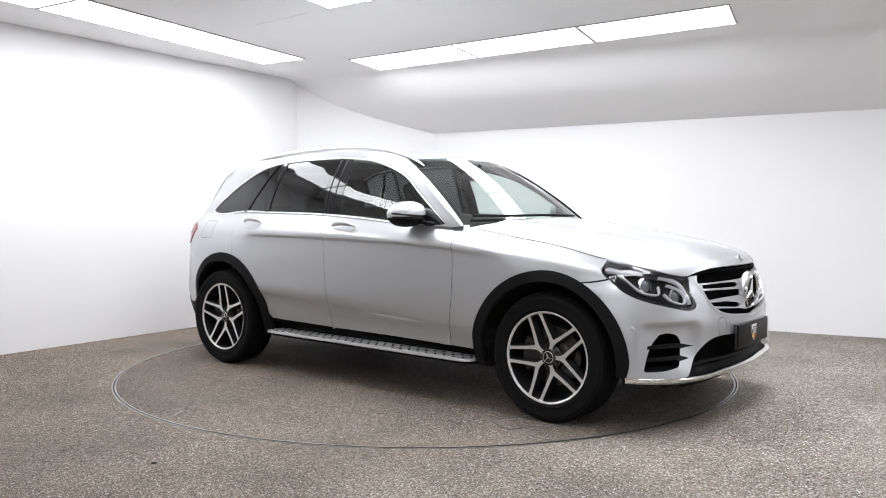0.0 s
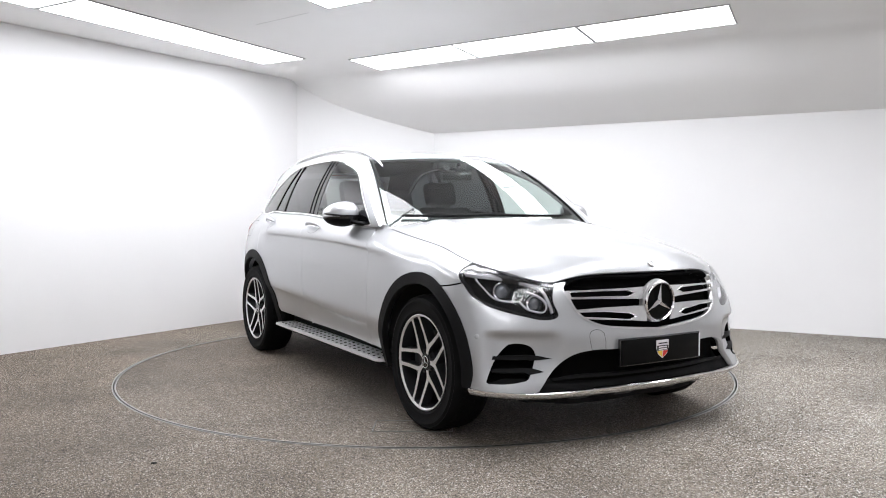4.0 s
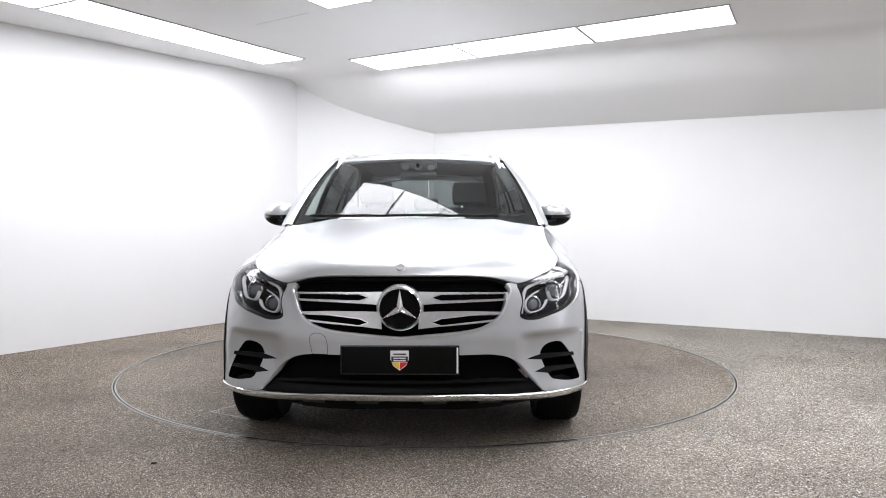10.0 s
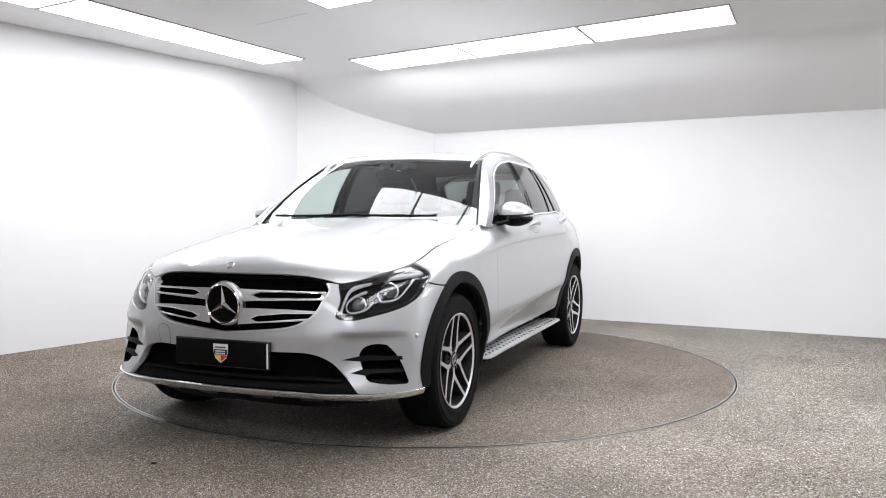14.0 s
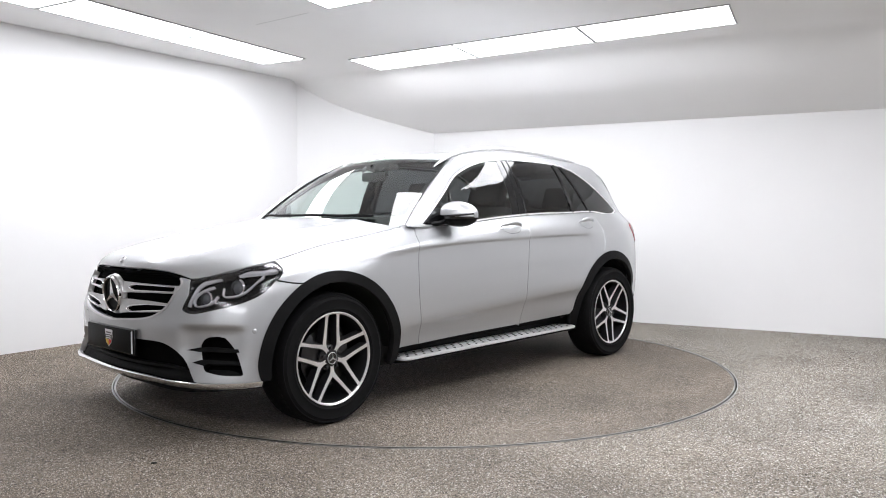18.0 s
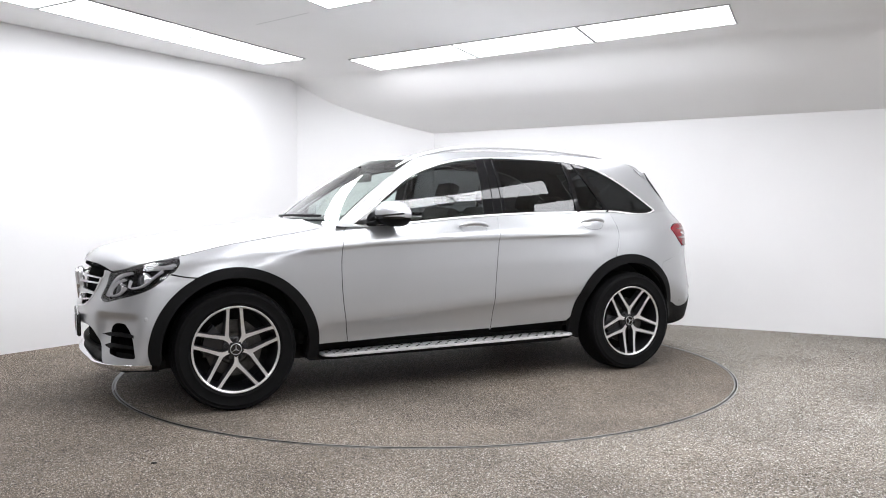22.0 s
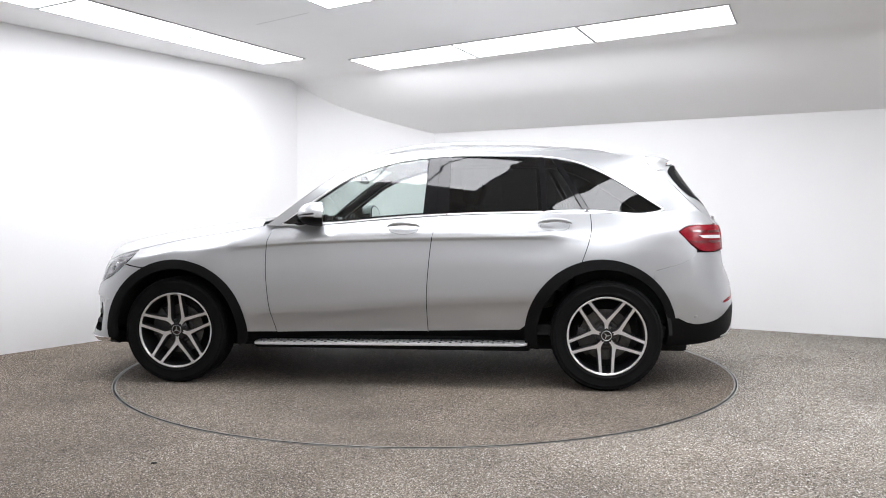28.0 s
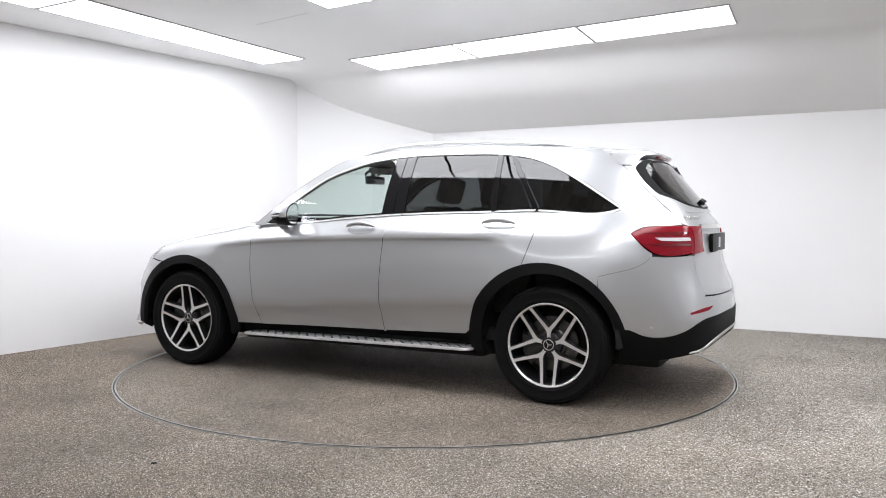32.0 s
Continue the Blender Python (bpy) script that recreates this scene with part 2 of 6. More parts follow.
def wall(name, a, b, h0, h1, mat, inside, steps=1, tops=None):
    """An upright wall of 0.2 m from a to b; its back lies away from the point inside."""
    d = (b - a).normalized()
    nrm = Vector((-d.y, d.x, 0))
    if (Vector(inside) - a).dot(nrm) > 0:
        nrm = -nrm
    bm = bmesh.new()
    ks = [i / steps for i in range(steps + 1)]
    hs = tops if tops else [h0 + (h1 - h0) * k for k in ks]
    fr = [(bm.verts.new(a + (b - a) * k), bm.verts.new(a + (b - a) * k + Vector((0, 0, h)))) for k, h in zip(ks, hs)]
    bk = [(bm.verts.new(a + (b - a) * k + nrm * 0.2), bm.verts.new(a + (b - a) * k + nrm * 0.2 + Vector((0, 0, h)))) for k, h in zip(ks, hs)]
    for s in (fr, bk):
        for p, q in zip(s, s[1:]):
            bm.faces.new([p[0], q[0], q[1], p[1]])
    for p, q, u, v in zip(fr, fr[1:], bk, bk[1:]):
        bm.faces.new([p[1], q[1], v[1], u[1]])
        bm.faces.new([p[0], q[0], v[0], u[0]])
    for p, u in ((fr[0], bk[0]), (fr[-1], bk[-1])):
        bm.faces.new([p[0], p[1], u[1], u[0]])
    return tagged(part(name, bm, mat, None, smooth=False), kind="structure")


def slope_drop(dist):
    """How far the ceiling has come down, by the distance in front of the low wall."""
    if dist > 1.12:
        return 0.0
    return float(spline([-0.3, 0.0, 0.12, 0.287, 0.535, 0.697, 0.858, 0.94, 1.0, 1.06, 1.12], [0.71, 0.583, 0.540, 0.478, 0.370, 0.285, 0.165, 0.095, 0.045, 0.012, 0.0], np.array([dist]))[0])


LOWN = Vector((0.495, 0.869, 0))


def low_dist(p):
    return (C - p).dot(LOWN)


tops = [H_CEIL - slope_drop(low_dist(A + (C - A) * (i / 24))) + 0.01 for i in range(25)]
wall("wall_west", A, B, H_CEIL, H_CEIL, WALL, (0, 0, 0))
wall("wall_corner", A, C, 0, 0, WALL, (0, 0, 0), 24, tops)
wall("wall_east", C, D, H_LOW, H_LOW, WALL, (0, 0, 0))
wall("wall_south_west", B, E, H_CEIL, H_CEIL, BACKWALL, (0, 0, 0))
wall("wall_south_east", D, E, H_CEIL, H_CEIL, BACKWALL, (0, 0, 0))

# ceiling: flat, then bent down towards the low wall
def ceiling_sheet():
    """Flat over most of the room, with a soft bend; 0.1 m thick."""
    ds = [1.12 - i * 1.12 / 28 for i in range(29)]
    ds = [16, 12, 8, 4] + ds + [-0.25]
    rs = [-12, -8, -4, -1.9, 2, 6, 12]
    bm = bmesh.new()
    grids = []
    for up in (0.0, 0.1):
        g = []
        for d in ds:
            z = H_CEIL - slope_drop(d)
            g.append([bm.verts.new((*(C - LOWN * d + RIGHT * r).xy, z + up)) for r in rs])
        grids.append(g)
    for g in grids:
        for p, q in zip(g, g[1:]):
            for j in range(len(rs) - 1):
                bm.faces.new([p[j], p[j + 1], q[j + 1], q[j]])
    return bm


ceiling = tagged(part("ceiling", ceiling_sheet(), CEIL, None), "white plastered ceiling sloping down to one wall", kind="structure")

# the floor has a round hole in which the turntable sits
R_DISC = 2.2197
bm = bmesh.new()
N = 160
inner = [bm.verts.new((math.cos(2 * math.pi * i / N) * (R_DISC + 0.012), math.sin(2 * math.pi * i / N) * (R_DISC + 0.012), 0)) for i in range(N)]
deep = [bm.verts.new((v.co.x, v.co.y, -0.06)) for v in inner]
outer = [bm.verts.new((math.cos(2 * math.pi * i / N) * 14, math.sin(2 * math.pi * i / N) * 14, 0)) for i in range(N)]
for i in range(N):
    j = (i + 1) % N
    bm.faces.new([inner[i], outer[i], outer[j], inner[j]])
    bm.faces.new([inner[i], inner[j], deep[j], deep[i]])
bm.faces.new(deep)
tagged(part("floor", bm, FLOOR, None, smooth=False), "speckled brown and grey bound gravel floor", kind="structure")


def ring(name, r0, r1, z0, z1, mat, parent, n=160):
    return part(name, revolve([(r0, z0), (r0, z1), (r1, z1), (r1, z0), (r0, z0)], n, "z"), mat, parent)


# a faint joint between two ceiling boards
bm = box(bmesh.new(), (0, -0.002, -0.001), (0.62, 0.002, 0.001), 0, Matrix.Translation((-1.39, 0.56, H_CEIL)) @ pose(0, 0, 0, 0, 0, -39.2))
tagged(part("ceiling_joint", bm, LIGHT_FRAME, None, smooth=False), kind="structure")

turntable = tagged(new("turntable"), "round flush turntable of bound gravel with a thin steel rim", "turntable")
part("deck", revolve([(0, -0.05), (R_DISC - 0.016, -0.05), (R_DISC - 0.016, 0.0), (0, 0.0)], 160, "z"), DISC, turntable)
ring("rim", R_DISC - 0.015, R_DISC - 0.006, -0.05, 0.003, STEEL, turntable)
tagged(ring("turntable_kerb", R_DISC + 0.003, R_DISC + 0.0115, -0.05, 0.002, STEEL, None), "thin steel ring let into the floor round the turntable", kind="structure")


def strip(name, corner, along, across, count, length=1.205, width=0.56, z=H_CEIL):
    """A row of lit ceiling panels; each is a thing with a frame and a diffuser."""
    along, across = Vector((*along, 0)).normalized(), Vector((*across, 0)).normalized()
    for i in range(count):
        o = Vector((*corner, z)) + along * (length + 0.034) * i
        lamp = tagged(new(name), "bright white recessed ceiling light panel", "ceiling light", "ceiling light panels")
        lamp.matrix_basis = Matrix.Translation(o)
        bm = bmesh.new()
        p = [Vector((0, 0, 0)), along * length, along * length + across * width, across * width]
        vs = [bm.verts.new(v + Vector((0, 0, -0.006))) for v in p]
        f = bm.faces.new(vs)
        up = [bm.verts.new(v + Vector((0, 0, 0.03))) for v in p]
        for k in range(4):
            bm.faces.new([vs[k], vs[(k + 1) % 4], up[(k + 1) % 4], up[k]])
        part("diffuser", bm, LIGHT, lamp, smooth=False)
        bm = bmesh.new()
        g = 0.015
        q = [-along * g - across * g, along * (length + g) - across * g, along * (length + g) + across * (width + g), across * (width + g) - along * g]
        for k in range(4):
            a0, b0, a1, b1 = p[k], p[(k + 1) % 4], q[k], q[(k + 1) % 4]
            lo, hi = Vector((0, 0, -0.009)), Vector((0, 0, 0.01))
            v = [bm.verts.new(x) for x in (a0 + lo, b0 + lo, b1 + lo, a1 + lo, a0 + hi, b0 + hi, b1 + hi, a1 + hi)]
            for s in ((0, 1, 2, 3), (4, 5, 6, 7), (0, 1, 5, 4), (2, 3, 7, 6), (0, 3, 7, 4), (1, 2, 6, 5)):
                bm.faces.new([v[j] for j in s])
        part("frame", bm, LIGHT_FRAME, lamp, smooth=False)


UL, VL = (-0.497, -0.868), (-0.85, 0.527)
UR, VR = (0.813, -0.583), (0.44, 0.90)
strip("ceiling_light", (-1.23, 1.97), UL, VL, 3, length=1.235, width=0.53)
strip("ceiling_light", (-0.77, 2.01), UR, VR, 3, width=0.62)
for k in range(3):
    strip("ceiling_light", (-0.74 + 0.488 * k, 0.01 - 0.343 * k), (-0.455, -0.89), (0.82, -0.575), 1, length=1.14, width=0.57)
strip("ceiling_light", (2.22, -0.56), UL, (0.88, -0.475), 4, width=0.60)
# added panels out of view, to brighten the right wall and ceiling
strip("ceiling_light", (3.10, -1.35), UR, VR, 3, width=0.62)
# an invented row behind the camera, lifting the car's flanks and the back walls
strip("ceiling_light", (-3.4, -4.4), UR, (-0.497, -0.868), 3, width=0.60)


# ---- the car: surfaces ----
from mathutils.geometry import delaunay_2d_cdt


def curve(pts, step=0.012):
    """A smooth line through points, cut into even steps."""
    p = np.asarray(pts, float)
    if len(p) == 2:
        k = max(1, int(np.ceil(np.linalg.norm(p[1] - p[0]) / step)))
        return [tuple(p[0] + (p[1] - p[0]) * i / k) for i in range(k + 1)]
    c = np.concatenate([[0], np.cumsum(np.linalg.norm(np.diff(p, axis=0), axis=1))])
    k = max(2, int(np.ceil(c[-1] / step)))
    return [tuple(v) for v in spline(c, p, np.linspace(0, c[-1], k + 1))]


def loop_of(*pieces, step=0.012):
    """A closed outline from smooth pieces; the ends are joined by straight lines."""
    out = []
    for i, p in enumerate(pieces):
        out += curve(p, step)
        nxt = pieces[(i + 1) % len(pieces)][0]
        out += curve([out[-1], nxt], step)[1:-1]
    keep = [out[0]]
    for q in out[1:]:
        if math.dist(q, keep[-1]) > step * 0.25:
            keep.append(q)
    if math.dist(keep[0], keep[-1]) < step * 0.25:
        keep.pop()
    return keep


class Loft:
    """A body skin: a plan outline from the front round to the back, and upright sections along it, each of
    (height, inset from the outline) pairs."""

    def __init__(self, outline, stations):
        p = np.asarray(outline, float)
        q = np.concatenate([p[:0:-1] * (1, -1), p, p[-2::-1] * (1, -1)]) if p[0][1] == 0 else np.concatenate([p, p[-2::-1] * (1, -1)])
        c = np.concatenate([[0], np.cumsum(np.linalg.norm(np.diff(q, axis=0), axis=1))])
        start = len(p) - 1 if p[0][1] == 0 else 0
        self.length = c[start + len(p) - 1] - c[start]
        self.scoops = []
        self.grid = np.linspace(-0.05, self.length + 0.05, 1400)
        self.plan = spline(c - c[start], q, self.grid)
        ss, zz, ii = [], [], []
        inside = (self.grid >= 0) & (self.grid <= self.length)
        for (kind, val), rows in stations:
            g, pl = self.grid[inside], self.plan[inside]
            if kind == "x":
                s = np.interp(-val, -pl[:, 0], g)
            elif kind == "y":
                m = pl[:, 0] > 1.9
                s = np.interp(val, pl[m, 1], g[m])
            else:
                m = pl[:, 0] < -1.95
                s = np.interp(-val, -pl[m, 1], g[m])
            r = np.asarray(rows, float)
            ss.append(s), zz.append(r[:, 0]), ii.append(r[:, 1])
        # sections mirrored past the centre line keep the skin smooth there
        if p[0][1] == 0:
            ss, zz, ii = [-ss[1]] + ss, [zz[1]] + zz, [ii[1]] + ii
        ss, zz, ii = ss + [2 * self.length - ss[-2]], zz + [zz[-2]], ii + [ii[-2]]
        self.s, self.z, self.i = np.array(ss), np.array(zz), np.array(ii)

    def rows(self, s):
        return self._lin(s, self.z), self._lin(s, self.i)

    def _lin(self, s, y):
        """Along the length: smooth steps with the slope of the neighbours, held back from overshoot."""
        x, s = self.s, np.clip(s, self.s[0], self.s[-1])
        h = np.diff(x)[:, None]
        d = np.diff(y, axis=0) / h
        m = np.zeros_like(y)
        w1, w2 = h[1:], h[:-1]
        m[1:-1] = (d[:-1] * w1 + d[1:] * w2) / (w1 + w2)
        lim = 3 * np.minimum(np.abs(d[:-1]), np.abs(d[1:]))
        m[1:-1] = np.where(d[:-1] * d[1:] <= 0, 0.3 * m[1:-1], np.clip(m[1:-1], -lim, lim))
        m[0], m[-1] = d[0], d[-1]
        k = np.clip(np.searchsorted(x, s) - 1, 0, len(x) - 2)
        hk = h[k]
        t = ((s - x[k])[:, None]) / hk
        return y[k] * (2 * t**3 - 3 * t**2 + 1) + hk * m[k] * (t**3 - 2 * t**2 + t) + y[k + 1] * (3 * t**2 - 2 * t**3) + hk * m[k + 1] * (t**3 - t**2)

    def at(self, s, z):
        s, z = np.atleast_1d(np.asarray(s, float)), np.atleast_1d(np.asarray(z, float))
        zz, ii = self.rows(s)
        h = np.diff(zz, axis=1)
        d = np.diff(ii, axis=1) / h
        m = np.zeros_like(zz)
        m[:, 1:-1] = (d[:, :-1] * h[:, 1:] + d[:, 1:] * h[:, :-1]) / (h[:, 1:] + h[:, :-1])
        lim = 3 * np.minimum(np.abs(d[:, :-1]), np.abs(d[:, 1:]))
        m[:, 1:-1] = np.where(d[:, :-1] * d[:, 1:] <= 0, 0.0, np.clip(m[:, 1:-1], -lim, lim))
        m[:, 0], m[:, -1] = d[:, 0], d[:, -1]
        k = np.clip((z[:, None] >= zz).sum(1) - 1, 0, zz.shape[1] - 2)
        r = np.arange(len(s))
        hk, t = h[r, k], (z - zz[r, k]) / h[r, k]
        tc = np.clip(t, 0, 1)
        ins = ii[r, k] * (2 * tc**3 - 3 * tc**2 + 1) + hk * m[r, k] * (tc**3 - 2 * tc**2 + tc) + ii[r, k + 1] * (3 * tc**2 - 2 * tc**3) + hk * m[r, k + 1] * (tc**3 - tc**2)
        ins += np.where(t < 0, t * hk * m[r, k], 0) + np.where(t > 1, (t - 1) * hk * m[r, k + 1], 0)
        for s0, z0, rs, rz, deep in self.scoops:
            h = (z - z0) / rz
            ins = ins + deep * np.exp(-(((s - s0) / rs) ** 6) - np.where(h > 0, h**8, (h / 1.45) ** 2))
        px, py = np.interp(s, self.grid, self.plan[:, 0]), np.interp(s, self.grid, self.plan[:, 1])
        e = 0.012
        tx = np.interp(s + e, self.grid, self.plan[:, 0]) - np.interp(s - e, self.grid, self.plan[:, 0])
        ty = np.interp(s + e, self.grid, self.plan[:, 1]) - np.interp(s - e, self.grid, self.plan[:, 1])
        n = np.hypot(tx, ty)
        nx, ny = ty / n, -tx / n
        return np.stack([px - nx * ins, py - ny * ins, z], 1)

    def normal(self, s, z):
        e = 0.004
        a, b = self.at(np.asarray(s) - e, z), self.at(np.asarray(s) + e, z)
        c, d = self.at(s, np.asarray(z) - e), self.at(s, np.asarray(z) + e)
        n = np.cross(d - c, b - a)
        n = -n
        return n / np.linalg.norm(n, axis=1)[:, None]

    def find(self, kind, val, z):
        """The place along the outline at which the skin has that x (or that y, at the front or the rear)."""
        g = self.grid[(self.grid >= 0) & (self.grid <= self.length)][::3]
        p = self.at(g, np.full(len(g), z))
        if kind == "x":
            return float(np.interp(-val, np.maximum.accumulate(-p[:, 0]), g))
        m = p[:, 0] > 1.7 if kind == "y" else p[:, 0] < -1.8
        if kind == "y":
            return float(np.interp(val, np.maximum.accumulate(p[m, 1]), g[m]))
        return float(np.interp(-val, np.maximum.accumulate(-p[m, 1]), g[m]))

    def sides(self, pts, kind="x"):
        return [(self.find(k, a, z), z) for k, a, z in [(q if len(q) == 3 else (kind, *q)) for q in pts]]


class Sheet:
    """A skin over a flat domain, by a function (u, v) -> x, y, z arrays."""

    def __init__(self, fn, out=(0, 0, 1)):
        self.fn, self.out = fn, np.array(out, float)

    def at(self, u, v):
        return np.stack(self.fn(np.atleast_1d(np.asarray(u, float)), np.atleast_1d(np.asarray(v, float))), 1)

    def normal(self, u, v):
        e = 0.003
        u, v = np.asarray(u, float), np.asarray(v, float)
        n = np.cross(self.at(u + e, v) - self.at(u - e, v), self.at(u, v + e) - self.at(u, v - e))
        n /= np.linalg.norm(n, axis=1)[:, None] + 1e-12
        return n * np.where(n @ self.out < 0, -1, 1)[:, None]


def within(pts, loop):
    p, q = np.asarray(loop), np.roll(np.asarray(loop), -1, axis=0)
    x, y = pts[:, :1], pts[:, 1:]
    cross = ((p[:, 1] > y) != (q[:, 1] > y)) & (x < (q[:, 0] - p[:, 0]) * (y - p[:, 1]) / (q[:, 1] - p[:, 1] + 1e-12) + p[:, 0])
    return cross.sum(1) % 2 == 1


def skin(surf, loops, res=0.03, depth=0.018, offset=0.0, mirror=0):
    """Vertices, faces and normals of a panel cut from a skin; its edges turn in by depth. mirror: 0 as drawn,
    -1 on the other side, 2 both sides in one."""
    pts, edges = [], []
    for lp in loops:
        k = len(pts)
        pts += lp
        edges += [(k + i, k + (i + 1) % len(lp)) for i in range(len(lp))]
    bound = np.array(pts)
    lo, hi = bound.min(0), bound.max(0)
    ru, rv = res if isinstance(res, tuple) else (res, res)
    gu, gv = np.meshgrid(np.arange(lo[0] + ru / 2, hi[0], ru), np.arange(lo[1] + rv / 2, hi[1], rv))
    g = np.stack([gu.ravel(), gv.ravel()], 1)
    if len(g):
        ok = within(g, loops[0])
        for lp in loops[1:]:
            ok &= ~within(g, lp)
        g = g[ok]
    if len(g):
        dist = np.min(np.hypot((g[:, None, 0] - bound[None, :, 0]) / ru, (g[:, None, 1] - bound[None, :, 1]) / rv), axis=1)
        g = g[dist > 0.45]
    allp = np.concatenate([bound, g]) if len(g) else bound
    vs, _, fs, *_ = delaunay_2d_cdt([Vector(p) for p in allp], edges, [], 0, 1e-7)
    v2 = np.array([tuple(v) for v in vs])
    f = np.array([t for t in fs if len(t) == 3])
    cen = v2[f].mean(1)
    ok = within(cen, loops[0])
    for lp in loops[1:]:
        ok &= ~within(cen, lp)
    f = f[ok]
    nrm = surf.normal(v2[:, 0], v2[:, 1])
    pos = surf.at(v2[:, 0], v2[:, 1]) + nrm * offset
    if mirror == 2:
        seam = np.abs(pos[:, 1]) < 0.0025
        pos[seam, 1], nrm[seam, 1] = 0.0, 0.0
    fn = np.cross(pos[f[:, 1]] - pos[f[:, 0]], pos[f[:, 2]] - pos[f[:, 0]])
    flip = (fn * nrm[f[:, 0]]).sum(1) < 0
    f[flip] = f[flip][:, ::-1]
    verts, norms, faces = [pos], [nrm], [tuple(t) for t in f]
    if depth:
        he = {}
        for t in f:
            for a, b in ((t[0], t[1]), (t[1], t[2]), (t[2], t[0])):
                he[(a, b)] = 1
        rim = [e for e in he if (e[1], e[0]) not in he]
        base = len(pos)
        add_p, add_n = [], []
        for a, b in rim:
            if mirror == 2 and abs(pos[a][1]) < 1e-4 and abs(pos[b][1]) < 1e-4:
                continue
            t = pos[b] - pos[a]
            o = np.cross(t, nrm[a])
            o /= np.linalg.norm(o) + 1e-12
            k = base + len(add_p)
            add_p += [pos[a], pos[b], pos[b] - nrm[b] * depth, pos[a] - nrm[a] * depth]
            add_n += [(o + nrm[a]) / 1.414, (o + nrm[b]) / 1.414, o, o]
            faces.append((k, k + 3, k + 2, k + 1))
        if add_p:
            verts.append(np.array(add_p)), norms.append(np.array(add_n))
    verts, norms = np.concatenate(verts), np.concatenate(norms)
    if mirror:
        mv, mn = verts * (1, -1, 1), norms * (1, -1, 1)
        mf = [t[::-1] for t in faces]
        if mirror == -1:
            return mv, mf, mn
        k = len(verts)
        return np.concatenate([verts, mv]), faces + [tuple(i + k for i in t) for t in mf], np.concatenate([norms, mn])
    return verts, faces, norms


def panel(name, surf, loops, mat, parent, label="", **kw):
    v, f, n = skin(surf, loops, **kw)
    return part(name, mesh_from(name, v, f, mat, True, n), mat, parent, label)


def pair(name, surf, loops, mat, parent, label="", **kw):
    """The same panel on both sides, as two parts."""
    return [panel(name, surf, loops, mat, parent[i] if isinstance(parent, (list, tuple)) else parent, label, mirror=m, **kw) for i, m in enumerate((0, -1))]


def mirrored(ob, parent=None):
    """The other side's twin of a part."""
    me = ob.data.copy()
    co = np.empty(len(me.vertices) * 3)
    me.vertices.foreach_get("co", co)
    co[1::3] *= -1
    me.vertices.foreach_set("co", co)
    me.flip_normals()
    o = new(ob.name.split(".")[0], me)
    o.parent = parent or ob.parent
    m = ob.matrix_basis.copy()
    m[1][3] *= -1
    o.matrix_basis = m
    if "label" in ob:
        o["label"] = ob["label"]
    return o


